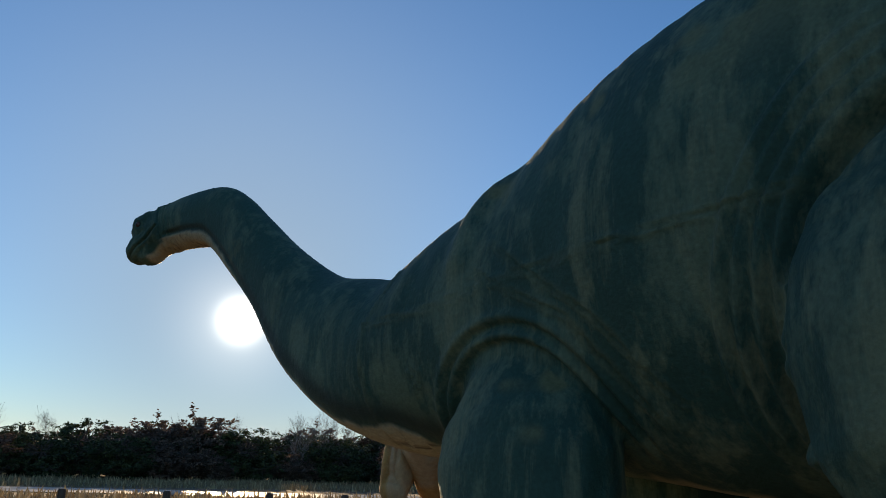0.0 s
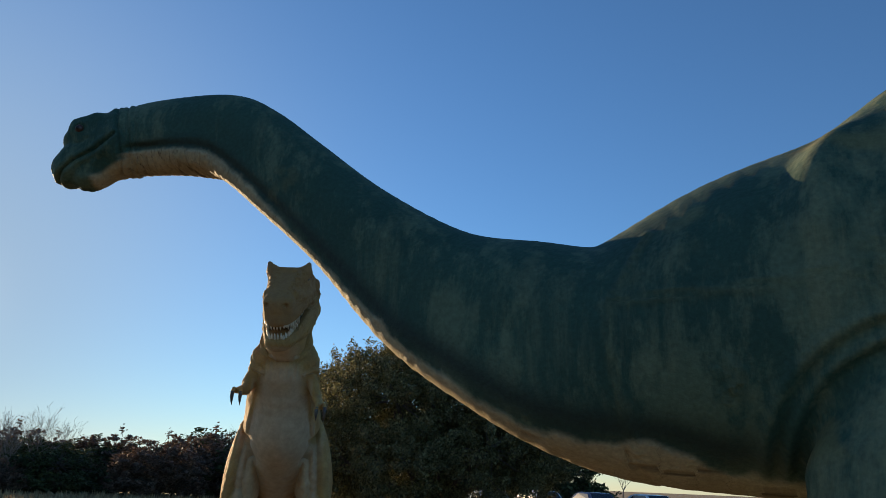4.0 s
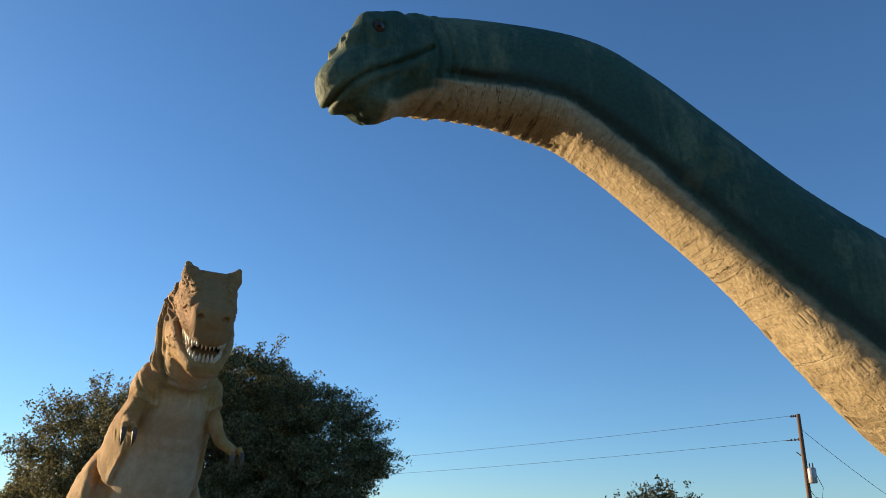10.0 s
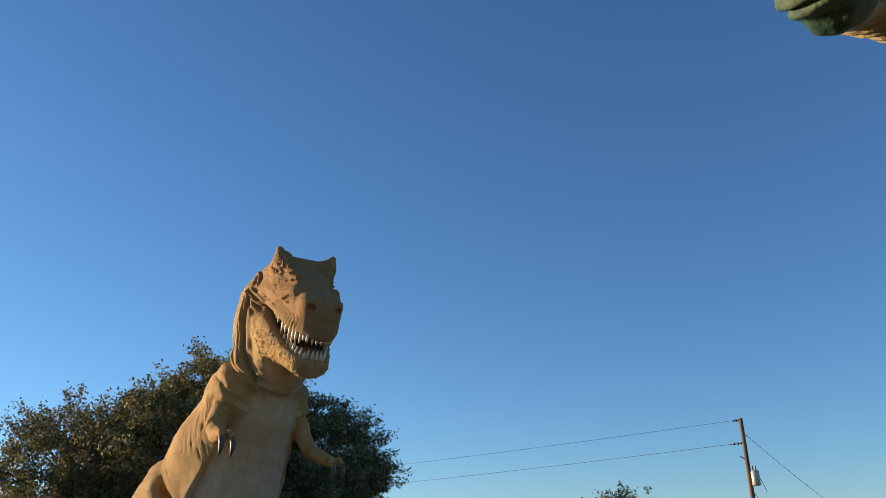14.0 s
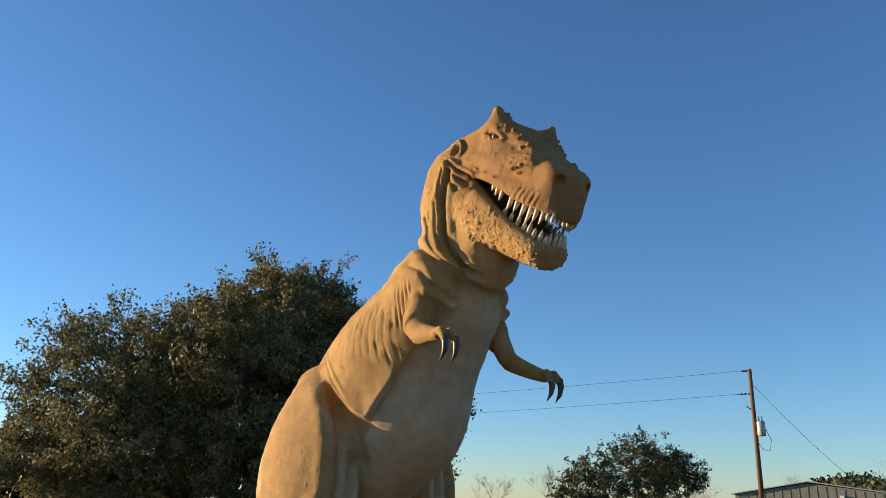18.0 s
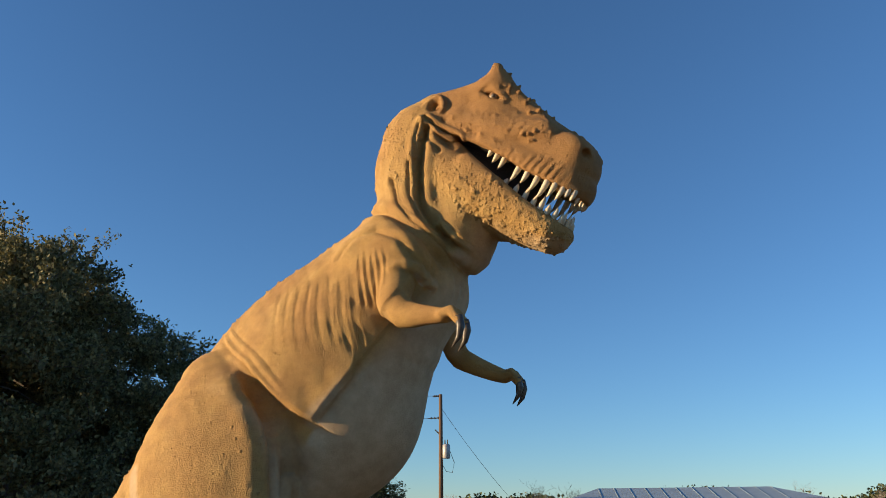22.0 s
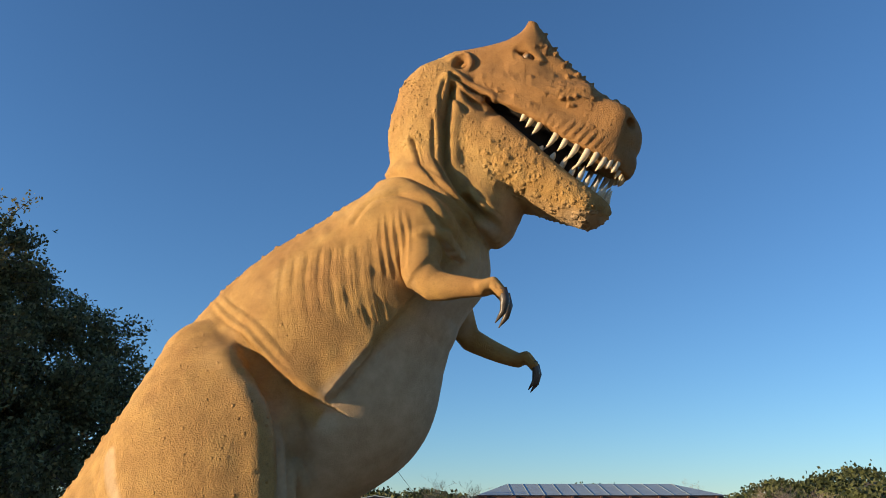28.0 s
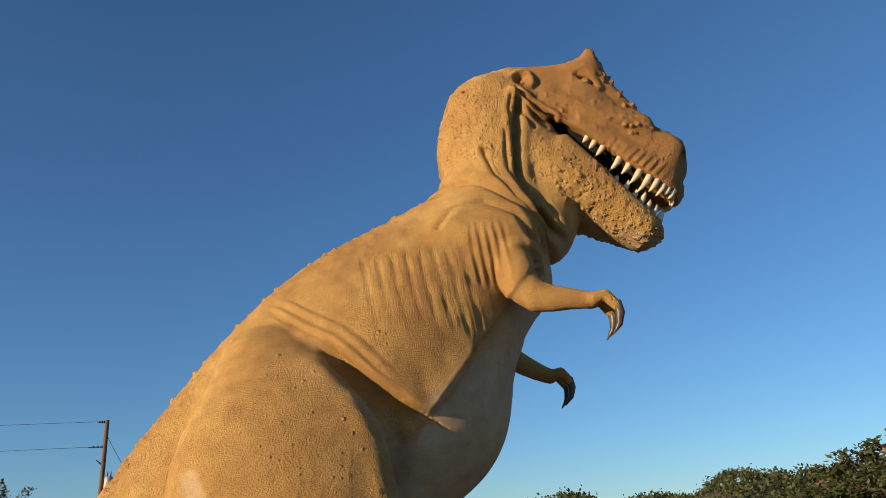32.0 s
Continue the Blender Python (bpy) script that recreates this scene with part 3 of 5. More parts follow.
    hl([(0.0, -0.1, 0.24, 0.32), (0.45, -0.13, 0.22, 0.24), (0.75, -0.17, 0.17, 0.17)], k=0.02)
    hl([(0.6, -0.36, 0.1, 0.24), (1.15, -0.4, 0.08, 0.16)], k=0.03)
    # arms
    arms = {-1: [(-0.9, -0.6, 3.7, 0.15, 0.14), (-0.88, -0.69, 3.5, 0.145, 0.125), (-0.76, -0.74, 3.34, 0.125, 0.11), (-0.52, -0.81, 3.29, 0.085, 0.08), (-0.35, -0.85, 3.26, 0.065, 0.065)],
            1: [(-0.88, 0.58, 3.64, 0.15, 0.13), (-0.8, 0.72, 3.3, 0.12, 0.11), (-0.7, 0.75, 3.2, 0.11, 0.1), (-0.45, 0.82, 3.08, 0.085, 0.08), (-0.32, 0.84, 3.03, 0.07, 0.07)]}
    extra = []
    for s, a in arms.items():
        S.limb(a, k=0.04, fine=2)
        w = np.array(a[-1][:3])
        for dy in (-0.05, 0.05):
            k1, k2 = w + (0.09, dy * 1.3, 0.02), w + (0.16, dy * 1.6, -0.07)
            S.limb([(*(w + (0, dy, 0)), 0.05, 0.05), (*k1, 0.05, 0.045), (*k2, 0.045, 0.045)], k=0.03)
            extra.append(horn([k2 + (0, 0, 0.03), k2 + (0.02, 0, -0.06), k2 + (0.0, 0, -0.15), k2 + (-0.06, 0, -0.23)], [0.04, 0.038, 0.025, 0.004], 2))
    V, Q = mesh_solid(S, (-8.5, -1.5, -0.1), (1.4, 1.5, 6.3), 0.015)
    N = normals_of(V, Q)
    x, y, z = V.T
    R = V - J
    a, b, c = R @ e1, np.abs(R @ e3), R @ e2
    side = np.abs(y)
    wob = soft_noise(V, 0.25, 7)
    # painted belly, bounded by the flank's pointed flap
    g1 = (x + 1.64) * 0.78 - (z - 2.44) * 0.62
    g2 = -(x + 1.64) * 0.55 - (z - 2.44) * 0.83
    trunk = np.maximum(step(z, 4.25, 3.75), step(N[:, 0] - 0.5 * N[:, 2], 0.1, 0.5) * step(z, 4.75, 4.4) * step(a, 0.9, 0.6)) * step(x, -2.75, -2.45) * step(side, 0.98, 0.85)
    soft = step(z, 2.7, 3.3)
    # less pale in the groin, where the thigh's shade is put into the colour
    belly = step(np.maximum(g1, g2 * 0.3 - 0.05) + 0.02 * wob, -0.01 - 0.1 * soft, 0.03 + 0.15 * soft) * (1 - 0.3 * step(g2, 0.0, 0.15) * step(x, -1.75, -1.95)) * trunk * step(x, 0.0, -0.2)
    belly = np.maximum(belly, step(N[:, 2], -0.5, -0.8) * step(x, -3.4, -2.8) * step(z, 0.9, 1.1) * step(z, 4.2, 4.0))
    # pale strip on the flap's edge: scuffed paint plus a highlight put into colour
    belly = np.maximum(belly, 0.9 * step(g1 + 0.04 * wob, -0.13, -0.05) * step(z, 2.95, 2.7) * step(g2, 0.1, 0.0) * trunk)
    arm = step(side, 0.6, 0.66) * step(x, -1.0, -0.85) * step(z, 3.85, 3.75)
    belly = belly * (1 - arm)
    d, _ = seam(np.stack([x, z], 1), [(-3.3, 2.05), (-3.2, 1.85), (-3.08, 1.7)])
    belly = np.maximum(belly, 0.9 * step(d + 0.03 * wob, 0.085, 0.015) * (side > 0.5))
    belly = np.maximum(belly, 0.5 * step(c, -0.5, -0.6) * step(a, 0.5, 0.8) * step(z, 3.7, 3.8))
    flank = (1 - step(np.maximum(g1, g2), -0.05, 0.0)) * step(z, 2.2, 2.5) * step(z, 4.5, 4.2) * step(side, 0.3, 0.5)
    D = 0.03 * flank * step(-g1, -0.01, 0.05) * step(x, -2.6, -1.9) * step(z, 3.9, 3.3)
    # rib folds and creased shoulder skin
    ph = x + 0.2 * (z - 3.65) - 0.16 * (z - 3.4) ** 2 + 0.02 * soft_noise(V, 0.3, 3)
    rib = step(ph, -2.28, -2.1) * step(ph, -1.2, -1.35) * step(z, 2.98, 3.25) * step(z - 0.12 * x, 4.02, 3.88) * step(side, 0.35, 0.5) * np.clip(0.75 + 0.7 * soft_noise(V, 0.22, 31), 0.1, 1.3)
    D += rib * (0.008 * np.cos(2 * math.pi * ph / 0.115) - 0.009 * np.exp(-(np.abs((ph / 0.115 - 0.5) % 1.0 - 0.5) / 0.1) ** 2))
    crease = step(x, -1.32, -1.2) * step(x, -0.9, -0.98) * step(z, 3.42, 3.55) * step(z, 4.05, 3.85) * step(side, 0.35, 0.5)
    cp = x + 0.12 * (z - 3.7) + 0.012 * wob
    D += crease * (0.008 * np.sin(2 * math.pi * cp / 0.07) - 0.008 * np.exp(-(np.abs((cp / 0.07) % 1.0 - 0.5) / 0.12) ** 2))
    # the chest's fine upright creases below the throat
    chest = step(z, 3.5, 3.65) * step(z, 4.0, 3.9) * step(x, -0.95, -0.8) * step(side, 0.62, 0.5)
    D += 0.007 * chest * np.sin(2 * math.pi * (y + 0.015 * wob) / 0.085)
    xz = np.stack([x, z], 1)
    # the groin lies deep between the thigh and the flank's flap
    hip = step(side, 0.42, 0.58)
    d, sg = seam(xz, [(-2.7, 3.22), (-2.42, 2.95), (-2.17, 2.65), (-2.03, 2.42), (-1.94, 2.2), (-1.88, 1.89), (-1.88, 1.5), (-2.0, 1.1)])
    D += hip * step(z, 3.05, 2.75) * step(z, 1.0, 1.3) * np.where(sg > 0, -0.11 * np.exp(-(d / 0.14) ** 2), -0.05 * np.exp(-(d / 0.02) ** 2) + 0.025 * np.exp(-((d - 0.12) / 0.09) ** 2))
    # overhanging lower edge of the flank, and the folds that run out of it over the hip
    d, sg = seam(xz, [(-2.95, 3.42), (-2.6, 3.16), (-2.37, 3.02), (-2.09, 2.75), (-1.88, 2.58), (-1.64, 2.44)])
    d = d + 0.008 * wob
    run = step(x, -2.5, -2.2) * step(x, -1.62, -1.8)
    D += hip * np.where(sg > 0, run * 0.04 * np.exp(-(d / 0.14) ** 2), -0.05 * step(x, -2.5, -2.2) * step(x, -1.35, -1.75) * np.exp(-((d - 0.06) / 0.09) ** 2))
    fan = hip * step(x, -3.0, -2.75) * step(x, -1.85, -2.05)
    for at, hgt in ((0.0, -0.016), (0.04, 0.01), (0.08, -0.012), (0.13, 0.008), (0.17, -0.008)):
        D += fan * hgt * np.exp(-((np.where(sg > 0, d, -d) - at) / 0.018) ** 2)
    d, sg = seam(xz, [(-1.64, 2.44), (-1.31, 2.84), (-1.27, 3.1)])
    D += hip * step(z, 2.44, 2.56) * step(z, 3.1, 2.85) * np.where(sg > 0, 0.03 * np.exp(-(d / 0.12) ** 2), -0.02 * np.exp(-((d - 0.04) / 0.05) ** 2))
    # deep fold behind the jaw, round under the throat, and lesser ones on the neck
    nk = step(z, 3.85, 3.95) * step(a, 0.75, 0.6) * (1 - 0.65 * step(z, 4.25, 4.05) * step(side, 0.35, 0.2))
    d, sg = seam(xz, [(-0.66, 5.3), (-0.7, 5.12), (-0.73, 4.9), (-0.73, 4.56), (-0.61, 4.28), (-0.48, 4.12), (-0.35, 4.02)])
    D += nk * (-0.085 * np.exp(-(d / 0.03) ** 2) + 0.02 * np.exp(-((d - 0.09) / 0.045) ** 2))
    for line, dp in (([(-0.83, 4.95), (-0.83, 4.6), (-0.72, 4.36), (-0.62, 4.2), (-0.5, 4.08)], 0.035), ([(-1.03, 4.8), (-0.95, 4.53), (-0.8, 4.33), (-0.66, 4.17), (-0.5, 3.99), (-0.38, 3.9)], 0.045), ([(-0.95, 4.7), (-0.9, 4.5), (-0.8, 4.4), (-0.7, 4.3)], 0.025), ([(-0.56, 4.24), (-0.45, 4.08), (-0.36, 3.98)], 0.03), ([(-0.5, 4.3), (-0.38, 4.15), (-0.28, 4.08)], 0.02)):
        d, _ = seam(xz, line)
        d = d + 0.01 * wob
        D += nk * (-0.7 * dp * np.exp(-(d / 0.015) ** 2) + 0.3 * dp * np.exp(-((d - 0.05) / 0.03) ** 2))
    # where the neck is set into the shoulders, and the arc of the shoulder
    d, sg = seam(xz, [(-1.5, 4.62), (-1.3, 4.52), (-1.08, 4.46), (-0.84, 4.28), (-0.68, 4.12), (-0.55, 3.9)])
    low = step(x, -0.45, -0.6)
    D += low * (-0.045 * np.exp(-(d / 0.03) ** 2) + 0.02 * np.exp(-((d - 0.09) / 0.05) ** 2))
    d, sg = seam(xz, [(-1.5, 4.0), (-1.36, 4.16), (-1.1, 4.2), (-0.85, 4.08), (-0.72, 3.88)])
    D += step(side, 0.3, 0.45) * step(x, -0.6, -0.7) * (-0.016 * np.exp(-(d / 0.02) ** 2) + 0.012 * np.exp(-((d - 0.06) / 0.04) ** 2))
    # cleft at the corner of the mouth and creases fanning from it
    cheek = step(b, 0.25, 0.32) * step(z, 4.0, 4.3)
    ac = np.stack([a, c], 1)
    for line, dp in (([(-0.4, 0.09), (-0.2, 0.05), (0.02, 0.04)], 0.05), ([(-0.38, 0.04), (-0.26, -0.08), (-0.08, -0.16)], 0.022), ([(-0.41, 0.02), (-0.35, -0.15), (-0.24, -0.28)], 0.022), ([(-0.37, 0.06), (-0.2, -0.02), (0.0, -0.07)], 0.016)):
        d, _ = seam(ac, line)
        D += cheek * (-dp * np.exp(-(d / 0.015) ** 2) + 0.4 * dp * np.exp(-((d - 0.045) / 0.025) ** 2))
    # grooved upper lip
    lip = step(a, 0.45, 0.6) * step(a, 1.35, 1.25) * step(c, 0.0, 0.03) * step(c, 0.2, 0.12) * step(b, 0.2, 0.28)
    D += lip * (0.5 + 0.5 * soft_noise(V, 0.14, 61)) * (0.006 * np.sin(2 * math.pi * (a - 0.2 * c + 0.012 * wob) / 0.07) - 0.014 * np.exp(-(np.abs(((a - 0.2 * c + 0.012 * wob) / 0.07) % 1.0 - 0.5) / 0.13) ** 2))
    # warts, as masks for the skin's relief: big ones on the jaw and nape, fewer on thigh and back
    head = step(x, -0.75, -0.5) * step(z, 3.8, 4.0)
    jaw = head * step(a, -0.25, 0.05) * step(c, -0.12, -0.2) * step(c, -0.7, -0.6)
    face = head * step(c, 0.05, 0.12) * step(a, -0.35, -0.2)
    nape = step(x, -0.62, -0.8) * step(z, 4.5, 4.8)
    back = step(side, 0.55, 0.3) * step(x, -0.9, -1.4) * step(N[:, 2], 0.0, 0.3)
    thigh = step(x, -3.1, -2.8) * step(x, -1.85, -1.95) * step(side, 0.55, 0.7) * step(z, 1.3, 1.8) * step(z, 3.25, 3.0)
    wart = np.clip(jaw * (0.7 + 0.5 * soft_noise(V, 0.25, 77)) + 0.55 * nape + 0.45 * face * step(soft_noise(V, 0.3, 78), -0.3, 0.4), 0, 1)
    few = np.clip(0.9 * thigh + back + 0.5 * nape, 0, 1)
    D += 0.016 * pebbles(V, 0.06, 2, 0.4, where=jaw * step(soft_noise(V, 0.35, 77), -0.9, -0.2)) + 0.011 * pebbles(V, 0.08, 11, 0.34, where=nape) + 0.006 * pebbles(V, 0.085, 12, 0.3, where=thigh * step(soft_noise(V, 0.4, 13), -0.7, 0.1))
    D += 0.03 * pebbles(V, 0.065, 8, 0.36, where=step(a, 0.4, 0.5) * step(a, 0.95, 0.8) * step(c, 0.24, 0.3) * step(c, 0.5, 0.43) * head)
    D += 0.04 * pebbles(V, 0.08, 4, where=step(c, 0.47, 0.56) * step(b, 0.12, 0.2) * step(b, 0.42, 0.34) * head * step(a, 0.0, 0.1))
    D += 0.03 * pebbles(V, 0.05, 9, where=step(a, -0.35, -0.25) * step(a, 0.6, 0.4) * np.exp(-((c - 0.16) / 0.035) ** 2) * head)
    D += 0.018 * pebbles(V, 0.06, 19, 0.36, where=np.exp(-(((a - 0.15) / 0.2) ** 2 + ((c - 0.4) / 0.09) ** 2)) * head)
    D += 0.02 * pebbles(V, 0.1, 6, 0.29, where=back)
    D += 0.009 * pebbles(V, 0.07, 23, 0.36, where=face * step(soft_noise(V, 0.25, 24), -0.4, 0.2))
    D += 0.004 * (1 - belly) * step(x, -0.6, -0.9) * soft_noise(V, 0.09, 15) + 0.013 * soft_noise(V, 0.5, 16)
    # mouth: mask for the painted-in darkness, fading towards the front teeth
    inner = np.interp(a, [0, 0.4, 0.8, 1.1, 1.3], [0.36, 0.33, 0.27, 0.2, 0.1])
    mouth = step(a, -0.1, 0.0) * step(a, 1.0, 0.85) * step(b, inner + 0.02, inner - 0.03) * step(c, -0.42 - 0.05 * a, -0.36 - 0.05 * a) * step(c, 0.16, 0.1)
    V = V + N * (D * (1 - 0.9 * mouth))[:, None]
    warm = 0.9 * head * step(c, -0.5, 0.05) + 0.5 * np.clip(wob, 0, 1) * (1 - head)
    # teeth: long ones in the middle of the row, small at its ends
    row = lambda q: float(np.interp(q, [0.3, 0.75, 1.1, 1.25, 1.34], [0.36, 0.32, 0.25, 0.17, 0.1]))
    up = lambda q: float(np.interp(q, [0.3, 0.55, 0.8, 1.0, 1.4], [0.065, 0.045, 0.0, -0.005, -0.015]))
    lo = lambda q: float(np.interp(q, [0.57, 0.76, 1.0, 1.2, 1.42], [-0.14, -0.185, -0.24, -0.275, -0.295]))
    for s in (-1, 1):
        for ta, ln in ((0.36, 0.07), (0.44, 0.1), (0.53, 0.13), (0.71, 0.17), (0.81, 0.12), (0.92, 0.17), (1.02, 0.2), (1.1, 0.13), (1.17, 0.12), (1.22, 0.06), (1.27, 0.06)):
            p = np.array(H(ta, row(ta) * s, up(ta)))
            extra.append(horn([p + e2 * 0.05, p - e2 * ln * 0.25, p - e2 * ln * 0.65 - e1 * ln * 0.06, p - e2 * ln - e1 * ln * 0.18], [0.026 + 0.03 * ln, 0.024 + 0.03 * ln, 0.018, 0.002], 1, 8))
        for ta, ln in ((0.64, 0.04), (0.77, 0.06), (0.88, 0.1), (0.98, 0.08), (1.06, 0.13), (1.13, 0.09), (1.2, 0.11), (1.26, 0.08)):
            p = np.array(H(ta, (row(ta) - 0.03) * s, lo(ta)))
            extra.append(horn([p - e2 * 0.05, p + e2 * ln * 0.3, p + e2 * ln * 0.7, p + e2 * ln - e1 * ln * 0.1], [0.028, 0.026, 0.016, 0.002], 1, 8))
    for i in range(4):
        w = -0.09 + 0.06 * i
        p = np.array(H(1.32 - abs(w) * 0.3, w, -0.015))
        extra.append(horn([p + e2 * 0.05, p - e2 * 0.03, p - e2 * 0.075], [0.022, 0.018, 0.003], 1, 6))
        p = np.array(H(1.29 - abs(w) * 0.3, w, -0.28))
        extra.append(horn([p - e2 * 0.05, p + e2 * 0.04, p + e2 * 0.12], [0.028, 0.025, 0.004], 1, 6))
    for s in (-1, 1):
        extra.append(ball(H(0.1, 0.372 * s, 0.565), 0.058, 3))
        extra.append(ball(H(0.112, 0.412 * s, 0.567), 0.024, 2))
    tooth = simple("ivory_tooth", (0.6, 0.48, 0.3), (0.78, 0.69, 0.52), 20, 0.4)
    claw = simple("dark_claw", (0.05, 0.04, 0.03), (0.12, 0.1, 0.08), 10, 0.4)
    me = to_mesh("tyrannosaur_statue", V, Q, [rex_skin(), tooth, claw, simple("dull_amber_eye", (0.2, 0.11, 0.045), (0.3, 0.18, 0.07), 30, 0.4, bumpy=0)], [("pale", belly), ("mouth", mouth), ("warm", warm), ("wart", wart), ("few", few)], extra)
    ob = new("tyrannosaur_statue", me)
    th = radians(13.5)
    F, L = (-math.sin(th), -math.cos(th), 0), (math.cos(th), -math.sin(th), 0)
    ob.matrix_world = Matrix(((F[0], L[0], 0, -1.0), (F[1], L[1], 0, 18.6), (0, 0, 1, 0), (0, 0, 0, 1)))
    return tagged(ob, "tan painted concrete meat-eating dinosaur statue with open jaws and white teeth", "dinosaur statue")


rex = build_rex()

# ---- the long-necked dinosaur statue ----
# spine: way forward, offset to its left, height, half height, half width
BRO_SPINE = [(-9.5, -0.6, 0.3, 0.1, 0.1), (-7.0, -0.4, 0.75, 0.28, 0.26), (-4.5, -0.3, 1.7, 0.6, 0.52), (-2.0, -0.2, 2.75, 1.2, 0.95), (0.0, -0.2, 3.3, 1.75, 1.3), (1.5, -0.2, 3.35, 1.92, 1.38), (3.0, -0.2, 3.25, 1.83, 1.4), (4.3, -0.12, 2.95, 1.39, 1.26),
             (5.3, 0.02, 2.8, 1.2, 1.1), (6.3, 0.27, 2.6, 0.89, 0.9), (7.08, 0.47, 2.82, 0.73, 0.72), (7.76, 0.66, 3.12, 0.58, 0.53), (8.55, 0.82, 3.74, 0.44, 0.39), (9.23, 0.96, 4.3, 0.42, 0.34), (9.71, 1.05, 4.68, 0.42, 0.32), (10.09, 1.14, 4.86, 0.42, 0.31), (10.78, 1.33, 4.885, 0.395, 0.31), (11.15, 1.47, 4.82, 0.355, 0.31)]


def bro_skin():
    m, n, l, b = material("green_painted_skin", 0.72)
    b.inputs["Specular IOR Level"].default_value = 0.3
    nt = m.node_tree
    pale, mossy = n.new("ShaderNodeAttribute"), n.new("ShaderNodeAttribute")
    pale.attribute_name, mossy.attribute_name = "pale", "moss"
    big, mid, fine = noise_node(nt, 0.9, 6, 0.65), noise_node(nt, 2.2, 7, 0.7, stretch=(1, 1, 0.35)), noise_node(nt, 30, 4, 0.6)
    streak = noise_node(nt, 3.0, 6, 0.7, stretch=(1, 1, 0.12))
    green = ramp(nt, big.outputs[0], [(0.3, (0.022, 0.062, 0.044)), (0.7, (0.042, 0.095, 0.065))])
    moss = ramp(nt, mid.outputs[0], [(0.5, (0, 0, 0)), (0.6, (0.6, 0.6, 0.6))])
    g2 = mix(nt, moss.outputs[0], green.outputs[0], (0.15, 0.19, 0.11))
    st = ramp(nt, streak.outputs[0], [(0.52, (0, 0, 0)), (0.64, (0.75, 0.75, 0.75))])
    worn = n.new("ShaderNodeAttribute")
    worn.attribute_name = "worn"
    g2 = mix(nt, mix(nt, 1.0, st.outputs[0], worn.outputs["Color"], "MULTIPLY"), g2, (0.18, 0.2, 0.11))
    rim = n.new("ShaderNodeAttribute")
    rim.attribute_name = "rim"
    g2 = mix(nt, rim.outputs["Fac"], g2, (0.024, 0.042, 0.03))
    g2 = mix(nt, mossy.outputs["Fac"], g2, (0.16, 0.16, 0.07))
    cream = ramp(nt, mid.outputs[0], [(0.3, (0.35, 0.275, 0.15)), (0.7, (0.5, 0.41, 0.245))])
    col = mix(nt, pale.outputs["Fac"], g2, cream.outputs[0])
    col = mix(nt, 1.0, col, ramp(nt, fine.outputs[0], [(0.3, (0.75, 0.75, 0.75)), (0.7, (1.1, 1.1, 1.1))]).outputs[0], "MULTIPLY")
    rag = noise_node(nt, 24, 3, 0.6)
    rp = n.new("ShaderNodeMath")
    rp.operation = "MULTIPLY"
    l.new(pale.outputs["Fac"], rp.inputs[0])
    l.new(rag.outputs[0], rp.inputs[1])
    # creases that run across the neck
    along, across = n.new("ShaderNodeAttribute"), n.new("ShaderNodeAttribute")
    along.attribute_name, across.attribute_name = "along", "across"
    xyz = n.new("ShaderNodeCombineXYZ")
    l.new(along.outputs["Fac"], xyz.inputs[0])
    l.new(across.outputs["Fac"], xyz.inputs[1])
    crk = n.new("ShaderNodeTexNoise")
    crk.inputs["Scale"].default_value, crk.inputs["Detail"].default_value, crk.inputs["Distortion"].default_value = 1.0, 5, 0.4
    l.new(xyz.outputs[0], crk.inputs[0])
    cut = ramp(nt, crk.outputs[0], [(0.485, (1, 1, 1)), (0.5, (0, 0, 0)), (0.515, (1, 1, 1))])
    # cracks also drawn dark in the cream's colour, as their bump hardly shows
    some = ramp(nt, big.outputs[0], [(0.45, (0, 0, 0)), (0.58, (1, 1, 1))])
    crack_mask = n.new("ShaderNodeMath")
    crack_mask.operation = "MULTIPLY"
    l.new(pale.outputs["Fac"], crack_mask.inputs[0])
    l.new(some.outputs[0], crack_mask.inputs[1])
    line = ramp(nt, crk.outputs[0], [(0.475, (1, 1, 1)), (0.495, (0.25, 0.2, 0.16)), (0.515, (1, 1, 1))])
    col = mix(nt, crack_mask.outputs[0], col, mix(nt, 1.0, col, line.outputs[0], "MULTIPLY"))
    l.new(col, b.inputs["Base Color"])
    fold = n.new("ShaderNodeMath")
    fold.operation = "MULTIPLY"
    l.new(pale.outputs["Fac"], fold.inputs[0])
    l.new(cut.outputs[0], fold.inputs[1])
    bump(nt, [(fine.outputs[0], 0.6, 0.015), (mid.outputs[0], 0.3, 0.04), (rp.outputs[0], 0.5, 0.02), (fold.outputs[0], 0.5, 0.025)], b)
    return m


